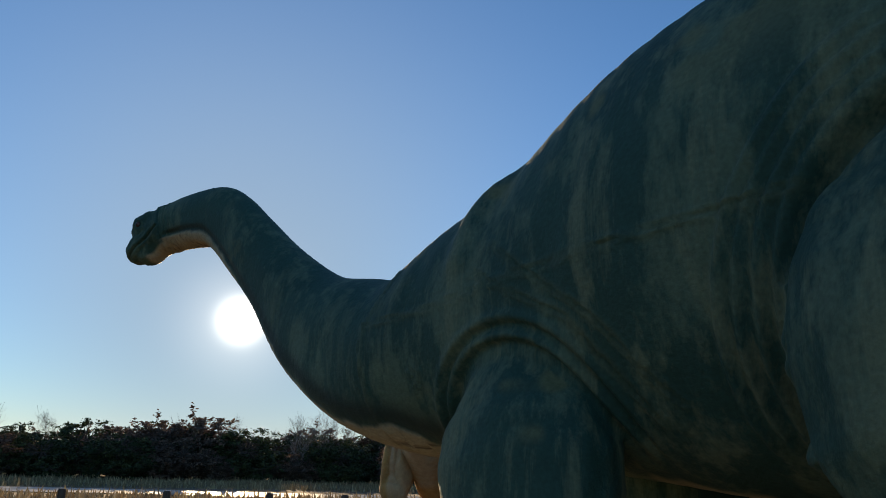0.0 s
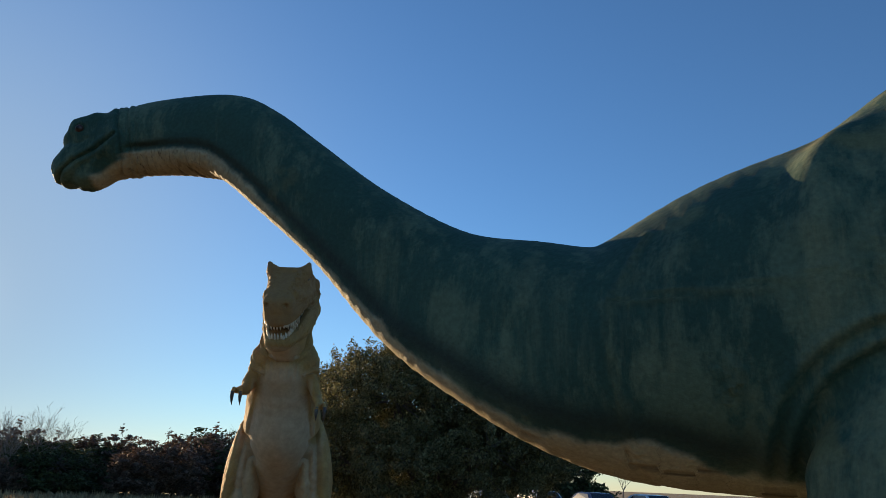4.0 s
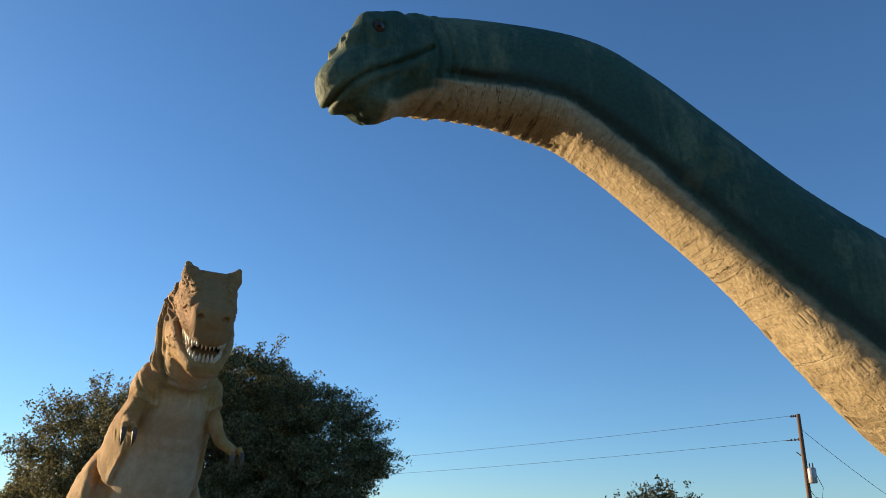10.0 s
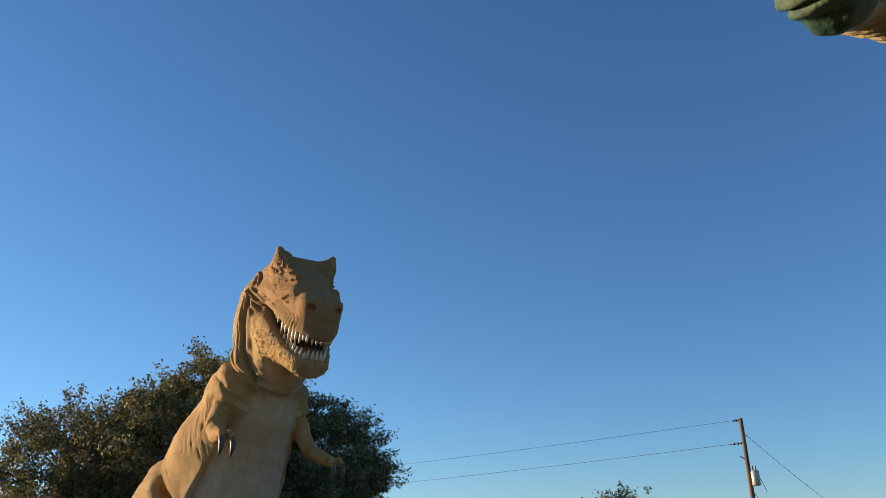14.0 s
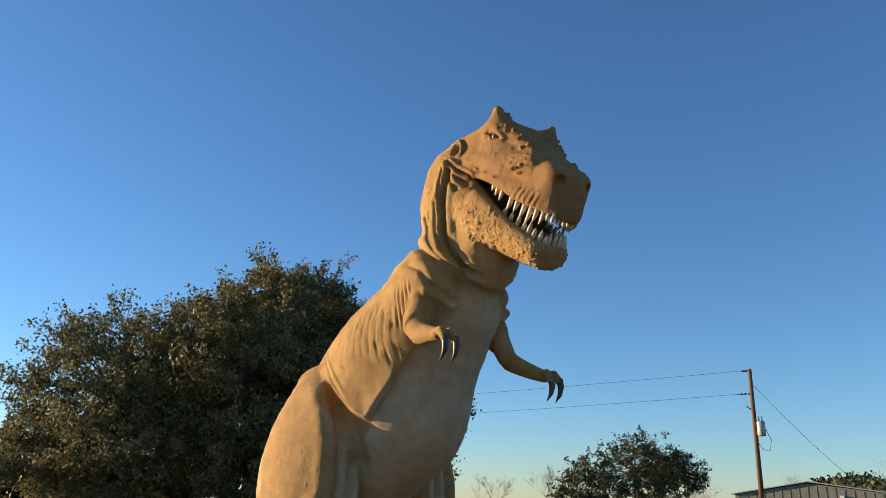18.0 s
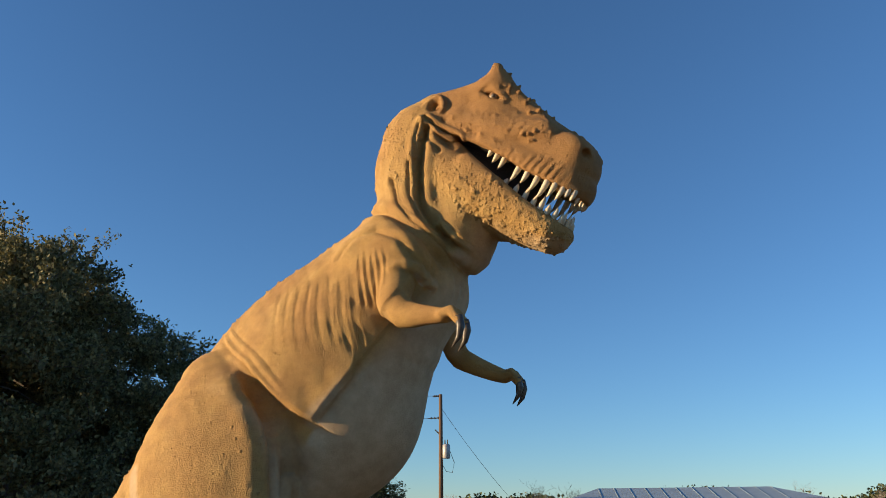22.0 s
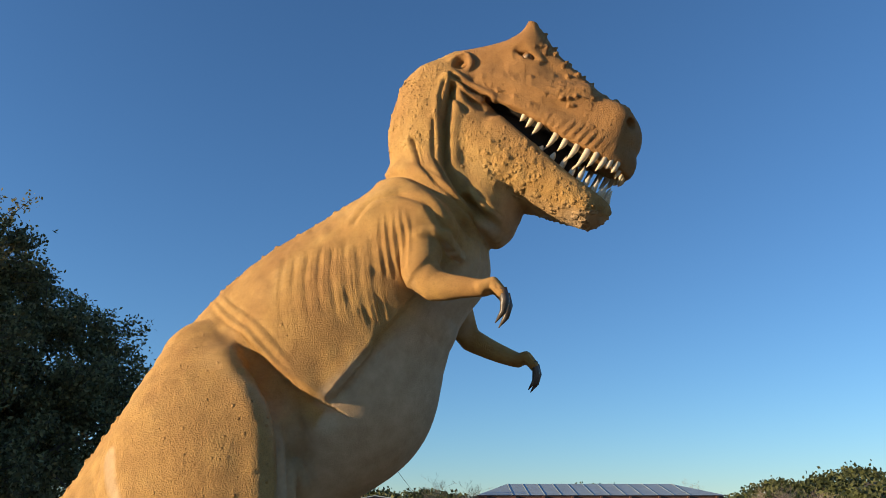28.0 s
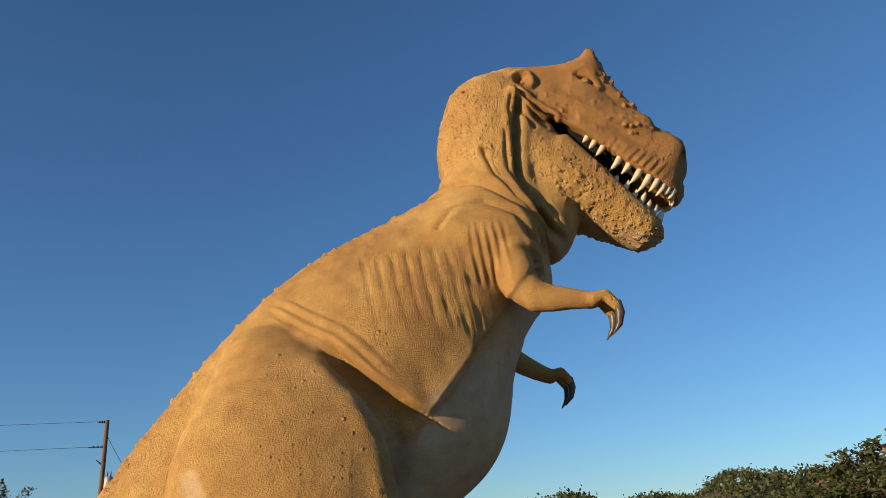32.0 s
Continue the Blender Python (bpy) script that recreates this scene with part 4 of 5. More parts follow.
def build_bro():
    S = Solid()
    S.limb(BRO_SPINE, k=0.2, fine=7)
    for s in (-1, 1):
        # legs
        S.limb([(4.35, -0.1 + 0.85 * s, 2.08, 0.6, 0.42), (4.27, -0.1 + 0.95 * s, 1.6, 0.84, 0.5), (4.18, -0.12 + 0.95 * s, 0.9, 0.64, 0.46), (4.25, -0.15 + 0.92 * s, 0.25, 0.5, 0.42), (4.3, -0.15 + 0.92 * s, 0.12, 0.52, 0.44)], k=0.06, fine=3)
        S.limb([(0.7, -0.2 + 0.95 * s, 3.2, 0.7, 0.45), (0.82, -0.2 + 1.2 * s, 2.6, 1.16, 0.6), (0.85, -0.2 + 1.26 * s, 1.95, 1.2, 0.62), (0.6, -0.2 + 1.1 * s, 1.1, 0.75, 0.52), (0.5, -0.2 + 1.05 * s, 0.25, 0.55, 0.45)], k=0.03, fine=3)
        # shoulder blade
        S.limb([(4.85, 1.0 * s, 3.25, 0.1, 0.07), (4.82, 0.88 * s, 3.58, 0.12, 0.11), (4.7, 0.7 * s, 3.86, 0.11, 0.12), (4.5, 0.52 * s, 3.98, 0.06, 0.08)], k=0.2, fine=3)
    # head, turned to its left
    yw, pt = radians(34), radians(-24)
    e1 = np.array([math.cos(pt) * math.cos(yw), math.cos(pt) * math.sin(yw), math.sin(pt)])
    e3 = np.array([-math.sin(yw), math.cos(yw), 0])
    e2 = np.cross(e1, e3)
    J = np.array([11.15, 1.45, 4.84])
    M = np.stack([e1, e3, e2], 1)
    H = lambda a, b, c: tuple(J + a * e1 + b * e3 + c * e2)
    hl = lambda rows, **kw: S.limb([(*H(a, 0, c), h, w) for a, c, h, w in rows], side=tuple(e3), **kw)
    hl([(0.0, 0.02, 0.34, 0.31), (0.26, 0.0, 0.28, 0.28), (0.45, -0.05, 0.22, 0.26), (0.58, -0.09, 0.18, 0.23)], k=0.08, fine=3)
    # heavy chin
    hl([(0.17, -0.16, 0.15, 0.22), (0.4, -0.24, 0.13, 0.2), (0.48, -0.25, 0.1, 0.17)], k=0.05, fine=2)
    for s in (-1, 1):
        S.limb([(*H(0.15, 0.2 * s, 0.24), 0.08, 0.08), (*H(0.36, 0.19 * s, 0.23), 0.09, 0.08)], k=0.05)
        S.blob(H(0.46, 0.11 * s, 0.16), (0.1, 0.1, 0.08), M, k=0.04)
        S.blob(H(0.55, 0.14 * s, 0.19), (0.03, 0.03, 0.03), M, k=0.02, cut=True)
        S.blob(H(0.33, 0.165 * s, 0.17), (0.15, 0.11, 0.12), M, k=0.06)
        S.blob(H(0.33, 0.31 * s, 0.18), (0.075, 0.06, 0.062), M, k=0.01, cut=True)
        S.blob(H(0.33, 0.23 * s, 0.18), (0.05, 0.04, 0.042), M, k=0.004)
        S.limb([(*H(0.29, 0.28 * s, 0.06), 0.014, 0.03), (*H(0.37, 0.28 * s, 0.035), 0.014, 0.03), (*H(0.45, 0.26 * s, 0.055), 0.014, 0.03)], k=0.02, cut=True)
        S.blob(H(-0.05, 0.12 * s, 0.26), (0.08, 0.1, 0.05), M, k=0.04)
    # the head, past the joint in the neck, is cast finer than the rest
    JOINT = 10.55
    V, Q = mesh_solid(S, (-9.8, -2.2, -0.1), (JOINT + 0.03, 2.6, 5.7), 0.028, exact=True)
    V2, Q2 = mesh_solid(S, (JOINT - 0.014, 0.6, 4.0), (12.4, 2.4, 5.5), 0.014)
    V, Q = np.concatenate([V, V2]), np.concatenate([Q, Q2 + len(V)])
    N = normals_of(V, Q)
    best, off, way, out = along_spine(V, smooth_curve(BRO_SPINE, 5))
    x, y, z = V.T
    if off[np.argmax(np.where(np.abs(x - 3) < 0.5, z, 0))] < 0:
        off = -off
    n1, n2 = soft_noise(V, 0.5, 3), soft_noise(V, 0.12, 5)
    edge = np.interp(x, [3.5, 4.6, 5.6, 5.9, 6.3, 7.0, 7.6, 8.3, 8.9, 9.4, 9.8, 10.4, 11.0], [-0.98, -0.95, -0.86, -0.76, -0.7, -0.66, -0.62, -0.6, -0.6, -0.55, -0.54, -0.55, -0.66])
    pale = step(off + 0.05 * n1 + 0.03 * n2, edge, edge - 0.06) * step(x, 2.0, 3.0) * step(best, 0.1, 0.05)
    R = V - J
    ha, hc = R @ e1, R @ e2
    # the neck's lower half is squarer than an oval: flat sides that meet a flat underside in an edge
    square = (off ** 4 + (1 - off ** 2) ** 2) ** -0.25 - 1
    V = V + out * (square * step(off, 0.15, -0.25) * step(x, 5.8, 7.4) * step(x, 10.75, 10.2) * step(best, 0.08, 0.05))[:, None]
    N = normals_of(V, Q)
    pale = np.maximum(pale * step(ha, 0.1, -0.05), step(hc + 0.1 * ha + 0.02 * n2, -0.25, -0.29) * step(ha, 0.44, 0.36) * step(ha, -0.25, -0.1) * (x > 10.8))
    seamline = np.zeros(len(V))
    moss = 0.8 * step(n1 + 0.6 * soft_noise(V, 0.2, 8), 0.35, 0.7) * step(N[:, 2], 0.1, 0.5) * step(x, 6.5, 5.5)
    # dark overspray and overhang shade painted along the cream's border, and a worn blotch on the neck
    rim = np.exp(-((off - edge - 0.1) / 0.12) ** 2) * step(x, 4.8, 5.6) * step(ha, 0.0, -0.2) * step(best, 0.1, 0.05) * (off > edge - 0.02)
    blotch = step(np.hypot(x - 9.1, z - 4.12) + 0.12 * soft_noise(V, 0.12, 9), 0.26, 0.14) * (y > 0.9)
    moss = np.maximum(moss, 0.3 * blotch * step(soft_noise(V, 0.06, 10), -0.2, 0.3))
    # throat creases, ragged fringe, drapery round the legs, cast seams
    throat = step(x, 9.5, 10.2) * step(x, 11.4, 11.1)
    D = -0.012 * throat * step(off, -0.5, -0.8) * step(np.sin(way * 60 + 4 * n1), 0.5, 0.9)
    D += 0.004 * step(x, 5.0, 6.5) * step(x, 10.3, 9.9) * step(off, -0.75, -0.92) * soft_noise(np.stack([way, y, z], 1), 0.06, 44)
    D += 0.003 * step(x, 6.3, 7.5) * step(x, 10.3, 10.0) * step(off, -0.7, -0.9) * soft_noise(V, 0.06, 4)
    ca = np.stack([x, z], 1)
    flank = step(y, 0.4, 0.7) + step(-y, 0.6, 0.9)
    for r in (1.0, 1.14):
        d = np.hypot((x - 4.3) / 0.9, (z - 1.6) / 0.94) - r
        D += flank * step(z, 1.0, 1.4) * (0.035 * np.exp(-((d - 0.02) / 0.045) ** 2) - 0.03 * np.exp(-((d + 0.05) / 0.035) ** 2))
    for i in range(4):
        d = np.hypot((x - 0.85) / 1.15, (z - 2.2) / 1.3) - (1.12 + 0.1 * i + 0.02 * soft_noise(V, 0.5, 21))
        D += flank * (0.04 * np.exp(-(d / 0.035) ** 2) - 0.02 * np.exp(-((d - 0.05) / 0.03) ** 2)) * step(x, 0.9, 1.5) * step(z, 4.2, 3.5)
    # the hind thigh stands clear of the flank in a deep gap
    d = np.hypot((x - 0.85) / 1.15, (z - 2.2) / 1.3) - 1.02
    D -= 0.15 * flank * np.exp(-(d / 0.045) ** 2) * step(x, 1.0, 1.5) * step(z, 3.9, 3.3)
    for line in ([(6.1, 1.9), (6.17, 2.61), (6.16, 2.84), (5.95, 3.35)], [(6.16, 2.84), (5.2, 2.88), (4.1, 2.99), (2.94, 3.04), (1.86, 3.08)], [(4.6, 3.1), (3.6, 2.6), (3.1, 1.9)], [(4.4, 3.3), (3.4, 2.6), (2.9, 2.0)], [(5.45, 2.42), (5.36, 2.33), (5.4, 2.25)], [(5.5, 2.36), (5.42, 2.3), (5.46, 2.2)]):
        d, _ = seam(ca, line)
        d = d + 0.012 * n2
        D += flank * (0.018 * np.exp(-((d - 0.02) / 0.016) ** 2) - 0.016 * np.exp(-(d / 0.012) ** 2))
        seamline = np.maximum(seamline, flank * np.exp(-((d - 0.02) / 0.02) ** 2) * (0.5 + 0.5 * n1))
    moss = np.clip(np.maximum(moss, 0.45 * seamline * (1 - pale)), 0, 1)
    # an open crack across the pale breast
    d, _ = seam(ca, [(6.2, 1.98), (6.16, 1.8), (6.08, 1.6)])
    D -= 0.02 * pale * np.exp(-((d + 0.01 * n2) / 0.014) ** 2)
    # loose vertical folds on the flank
    D += flank * 0.022 * (1 - pale) * step(off, 0.75, 0.35) * step(x, 6.3, 5.8) * step(z, 1.5, 2.0) * soft_noise(np.stack([x, y * 0.3, z * 0.22], 1), 0.22, 12) + 0.01 * (1 - pale) * step(off, 0.75, 0.35) * soft_noise(V, 0.3, 14) * step(x, 9.5, 9.0)
    # mouth line, wrinkled collar, cracks of the head
    hb = np.stack([ha, hc], 1)
    on = (x > 10.9).astype(float)
    d, _ = seam(hb, [(0.02, -0.03), (0.18, -0.07), (0.34, -0.1), (0.5, -0.12), (0.64, -0.17), (0.78, -0.24), (0.9, -0.3)])
    D += on * (-0.04 * np.exp(-(d / 0.012) ** 2) + 0.012 * np.exp(-((d - 0.04) / 0.025) ** 2))
    d, _ = seam(hb, [(0.1, -0.12), (0.22, -0.15), (0.3, -0.2)])
    D += on * 0.02 * np.exp(-(d / 0.03) ** 2)
    neck = (x > 10.56).astype(float)
    for sh, dp in ((0.0, 0.024), (-0.1, 0.02), (-0.17, 0.012), (-0.05, 0.008)):
        d, _ = seam(hb, [(-0.08 + sh, 0.5), (-0.06 + sh, 0.2), (-0.01 + sh, -0.1), (0.05 + sh, -0.28), (0.2 + sh, -0.5), (0.25 + sh, -0.6)])
        d = d + 0.012 * n1
        D += neck * (-dp * np.exp(-(d / 0.014) ** 2) + 0.3 * dp * np.exp(-((d - 0.035) / 0.02) ** 2))
    # furrow above the pale throat
    D += -0.03 * step(x, 8.6, 9.4) * step(x, 10.95, 10.8) * np.exp(-((off - edge - 0.06) / 0.07) ** 2)
    D += on * 0.006 * soft_noise(V, 0.06, 41)
    V = V + N * D[:, None]
    eyes = [ball(H(0.335, 0.255 * s, 0.18), 0.043, 1) for s in (-1, 1)] + [ball(H(0.345, 0.285 * s, 0.18), 0.02, 2) for s in (-1, 1)]
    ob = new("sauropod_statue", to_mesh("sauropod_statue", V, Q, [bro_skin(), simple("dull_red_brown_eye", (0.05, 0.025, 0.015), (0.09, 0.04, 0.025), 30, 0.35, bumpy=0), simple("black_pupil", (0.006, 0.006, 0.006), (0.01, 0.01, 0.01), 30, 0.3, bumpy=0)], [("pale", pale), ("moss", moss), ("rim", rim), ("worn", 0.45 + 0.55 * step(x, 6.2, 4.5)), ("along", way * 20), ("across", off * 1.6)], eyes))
    u, v = (-0.62, 0.7846), (-0.7846, -0.62)
    ob.matrix_world = Matrix(((u[0], v[0], 0, 5.0 * 0.7846), (u[1], v[1], 0, 5.0 * 0.62), (0, 0, 1, 0), (0, 0, 0, 1)))
    return tagged(ob, "weathered dark green long-necked dinosaur statue with cream underside", "dinosaur statue")


bro = build_bro()

# ---- ground ----
def part(name, bm, mat, parent=None, label="", smooth=False):
    me = bpy.data.meshes.new(name)
    bm.to_mesh(me)
    bm.free()
    for m in mat if isinstance(mat, (list, tuple)) else [mat]:
        me.materials.append(m)
    if smooth:
        me.polygons.foreach_set("use_smooth", np.ones(len(me.polygons), bool))
    ob = new(name, me)
    if parent:
        ob.parent = parent
    if label:
        ob["label"] = label
    return ob


def box(bm, lo, hi, bevel=0.0):
    r = bmesh.ops.create_cube(bm, size=1)
    for v in r["verts"]:
        v.co = Vector([lo[i] + (v.co[i] + 0.5) * (hi[i] - lo[i]) for i in range(3)])
    if bevel:
        es = list({e for v in r["verts"] for e in v.link_edges})
        bmesh.ops.bevel(bm, geom=es, offset=bevel, segments=2, affect="EDGES")


def tube(bm, pts, radii, sides=8):
    pts = [Vector(p) for p in pts]
    rings = []
    for i, p in enumerate(pts):
        d = (pts[min(i + 1, len(pts) - 1)] - pts[max(i - 1, 0)]).normalized()
        a = d.orthogonal().normalized()
        b = d.cross(a)
        rings.append([bm.verts.new(p + radii[i] * (math.cos(2 * math.pi * s / sides) * a + math.sin(2 * math.pi * s / sides) * b)) for s in range(sides)])
    for r0, r1 in zip(rings, rings[1:]):
        for s in range(sides):
            bm.faces.new((r0[s], r0[(s + 1) % sides], r1[(s + 1) % sides], r1[s]))
    bm.faces.new(rings[0][::-1])
    bm.faces.new(rings[-1])


grass_mat = simple("dry_winter_grass", (0.1, 0.07, 0.035), (0.21, 0.155, 0.08), 0.6, 0.95, bumpy=0.6, dist=0.05)


def ridge(x, y):
    """Height of the land: flat round the statues, low hills far off to the east and south-east."""
    d, az = math.hypot(x, y), math.degrees(math.atan2(x, y))
    f = min(1, max(0, (d - 160) / 260))
    g = math.exp(-((az - 128) / 26) ** 2) * 1.1 + math.exp(-((az - 88) / 14) ** 2) * 0.55
    return -0.02 + 20 * g * f * f * (3 - 2 * f) * (1 + 0.2 * math.sin(az * 0.4) + 0.1 * math.sin(az * 1.1))


bm = bmesh.new()
rings = [0, 3, 6, 10, 15, 22, 32, 46, 66, 95, 130, 160, 190, 220, 260, 300, 350, 400, 460, 600, 900, 1600]
rows = []
for d in rings[1:]:
    rows.append([bm.verts.new((d * math.sin(2 * math.pi * i / 120), d * math.cos(2 * math.pi * i / 120), ridge(d * math.sin(2 * math.pi * i / 120), d * math.cos(2 * math.pi * i / 120)))) for i in range(120)])
mid = bm.verts.new((0, 0, -0.02))
for i in range(120):
    bm.faces.new((mid, rows[0][(i + 1) % 120], rows[0][i]))
    for r0, r1 in zip(rows, rows[1:]):
        bm.faces.new((r0[i], r0[(i + 1) % 120], r1[(i + 1) % 120], r1[i]))
bmesh.ops.recalc_face_normals(bm, faces=bm.faces)
ground = tagged(part("ground", bm, grass_mat, smooth=True), "dry straw-coloured winter grass field", "ground", kind="structure")
asphalt = simple("pale_worn_asphalt", (0.09, 0.085, 0.08), (0.16, 0.15, 0.14), 3, 0.42, bumpy=0.3, dist=0.01)
bm = bmesh.new()
pr = None
for i in range(25):
    az = radians(-60 + 3.6 * i)
    a, b = 37.5 + 2.0 * math.sin(i * 0.3), 42.5 + 2.0 * math.sin(i * 0.3)
    cur = [bm.verts.new((q * math.sin(az), q * math.cos(az), 0.02)) for q in (a, b)]
    if pr:
        bm.faces.new((pr[0], pr[1], cur[1], cur[0]))
    pr = cur
bmesh.ops.recalc_face_normals(bm, faces=bm.faces)
tagged(part("road", bm, asphalt), "pale worn asphalt park road through the dry field", "road", kind="structure")

# dry grass blades along the field beyond the road
straw = foliage("straw_blade", (0.22, 0.16, 0.08), (0.36, 0.27, 0.14), 0.15)
rg = np.random.default_rng(8)
n = 26000
az, d = np.radians(-36 + 62 * rg.random(n)), 26 + 34 * rg.random(n) ** 0.8
px, py = d * np.sin(az), d * np.cos(az)
keep = ~((d > 36) & (d < 45))
px, py = px[keep], py[keep]
n = len(px)
w, h = 0.03 + 0.04 * rg.random(n), 0.1 + 0.35 * rg.random(n) ** 2
th = rg.random(n) * 6.28
lx, ly = 0.2 * rg.normal(size=n), 0.2 * rg.normal(size=n)
V = np.stack([np.stack([px - w * np.cos(th), py - w * np.sin(th), 0 * px - 0.02], 1), np.stack([px + w * np.cos(th), py + w * np.sin(th), 0 * px - 0.02], 1), np.stack([px + lx * h, py + ly * h, h], 1)], 1).reshape(-1, 3)
me = bpy.data.meshes.new("dry_grass")
me.from_pydata(V.tolist(), [], np.arange(n * 3).reshape(-1, 3).tolist())
me.materials.append(straw)
tagged(new("dry_grass", me), "tall dry straw-coloured grass in the open field", "grass", kind="stuff")

# ---- trees ----
bark = simple("grey_brown_bark", (0.06, 0.045, 0.03), (0.15, 0.12, 0.09), 6, 0.9, bumpy=0.8, dist=0.03, stretch=(3, 3, 0.6))
twig_grey = simple("pale_grey_twigs", (0.16, 0.13, 0.1), (0.28, 0.24, 0.2), 6, 0.9, bumpy=0)
oak_leaf = foliage("live_oak_leaf", (0.058, 0.06, 0.025), (0.2, 0.185, 0.08), 0.25)
# brown veil of glare over the tree line, put into half the junipers' colour
hazed_leaf = foliage("haze_browned_leaf", (0.08, 0.052, 0.035), (0.17, 0.115, 0.08), 0.22)
cedar_leaf = foliage("juniper_leaf", (0.024, 0.035, 0.012), (0.068, 0.08, 0.028), 0.1)


def leaf_quads(rng, P, size, wide=0.45):
    n = len(P)
    a = rng.normal(size=(n, 3))
    a /= np.linalg.norm(a, axis=1)[:, None]
    b = np.cross(a, rng.normal(size=(n, 3)))
    b /= np.linalg.norm(b, axis=1)[:, None] + 1e-9
    s = size * (0.6 + 0.8 * rng.random(n))[:, None]
    return np.stack([P - a * s, P - b * s * wide, P + a * s, P + b * s * wide], 1).reshape(-1, 3)


def leafy_tree(name, rng, lobes, trunk_r, n_clumps, clump, per, leaf, n_twigs, twig_len, mats, label, trunks=((0, 0),), wide=0.45):
    """A tree whose crown is leaf clumps in the shells of several lobes (x, y, z, rx, ry, rz), with ragged twigs."""
    ob = new(name)
    L = np.array(lobes, float)
    vol = L[:, 3] * L[:, 4] * L[:, 5]
    pick = rng.choice(len(L), n_clumps, p=vol ** 0.67 / (vol ** 0.67).sum())
    d = rng.normal(size=(n_clumps, 3))
    d /= np.linalg.norm(d, axis=1)[:, None]
    C = L[pick, :3] + d * L[pick, 3:] * (0.45 + 0.55 * rng.random(n_clumps) ** 0.4)[:, None]
    C = C[C[:, 2] > 0.35]
    bm = bmesh.new()
    fork = np.array([0, 0, L[:, 2].min() * 0.45])
    for tx, ty in trunks:
        tube(bm, [(tx, ty, -0.1), (tx * 1.3 + 0.1, ty * 1.3, fork[2] * 0.6), (tx * 1.6, ty * 1.6, fork[2])], [trunk_r * 1.25, trunk_r, trunk_r * 0.85], 9)
    for l in L:
        s = np.array([trunks[0][0] * 1.6, trunks[0][1] * 1.6, fork[2] * 0.9])
        m = (s + l[:3]) / 2 + rng.normal(size=3) * 0.25
        lb = bmesh.new() if len(trunks) > 1 else bm
        tube(lb, [s, m, l[:3], l[:3] + (l[:3] - s) * 0.25], [trunk_r * 0.55, trunk_r * 0.4, trunk_r * 0.22, trunk_r * 0.08], 7)
        if len(trunks) > 1:
            part("limb", lb, mats[0], ob, smooth=True)
    part("trunk", bm, mats[0], ob, smooth=True)
    tw = bmesh.new()
    for c in C[rng.permutation(len(C))[: min(260, len(C))]]:
        l = L[np.argmin(np.linalg.norm((L[:, :3] - c) / L[:, 3:], axis=1))]
        tube(tw, [l[:3] + (c - l[:3]) * 0.2, l[:3] + (c - l[:3]) * 0.6 + rng.normal(size=3) * 0.1, c], [0.035, 0.022, 0.008], 4)
    P = []
    for c in C:
        k = int(per * (0.5 + rng.random()))
        q = rng.normal(size=(k, 3))
        P.append(c + q / np.linalg.norm(q, axis=1)[:, None] * clump * (0.6 + 0.8 * rng.random()) * rng.random((k, 1)) ** 0.5 * (1, 1, 0.75))
    for i in range(n_twigs):
        l = L[rng.integers(len(L))]
        d = rng.normal(size=3)
        d[2] = abs(d[2]) * 0.6 - 0.15
        d /= np.linalg.norm(d)
        p0 = l[:3] + d * l[3:] * 0.92
        if ((np.linalg.norm((L[:, :3] - p0) / L[:, 3:], axis=1)) < 0.85).sum() > 0 or p0[2] < 0.5:
            continue
        ln = twig_len * (0.4 + rng.random())
        e = p0 + d * ln + rng.normal(size=3) * 0.12
        tube(tw, [p0, (p0 + e) / 2 + rng.normal(size=3) * 0.06, e], [0.014, 0.009, 0.004], 4)
        k = int(per * 0.5)
        P.append(p0 + (e - p0) * rng.random((k, 1)) ** 0.8 + rng.normal(size=(k, 3)) * clump * 0.22)
    tagged(part("twig_mass", tw, mats[0], ob), kind="stuff")
    P = np.concatenate(P)
    V = leaf_quads(rng, P, leaf, wide)
    me = bpy.data.meshes.new("crown")
    me.vertices.add(len(V))
    me.vertices.foreach_set("co", V.astype(np.float32).ravel())
    me.loops.add(len(V))
    me.loops.foreach_set("vertex_index", np.arange(len(V), dtype=np.int32))
    me.polygons.add(len(V) // 4)
    me.polygons.foreach_set("loop_start", np.arange(0, len(V), 4, dtype=np.int32))
    me.update(calc_edges=True)
    me.materials.append(mats[1])
    c = new("crown", me)
    c.parent = ob
    return tagged(ob, label, "tree")


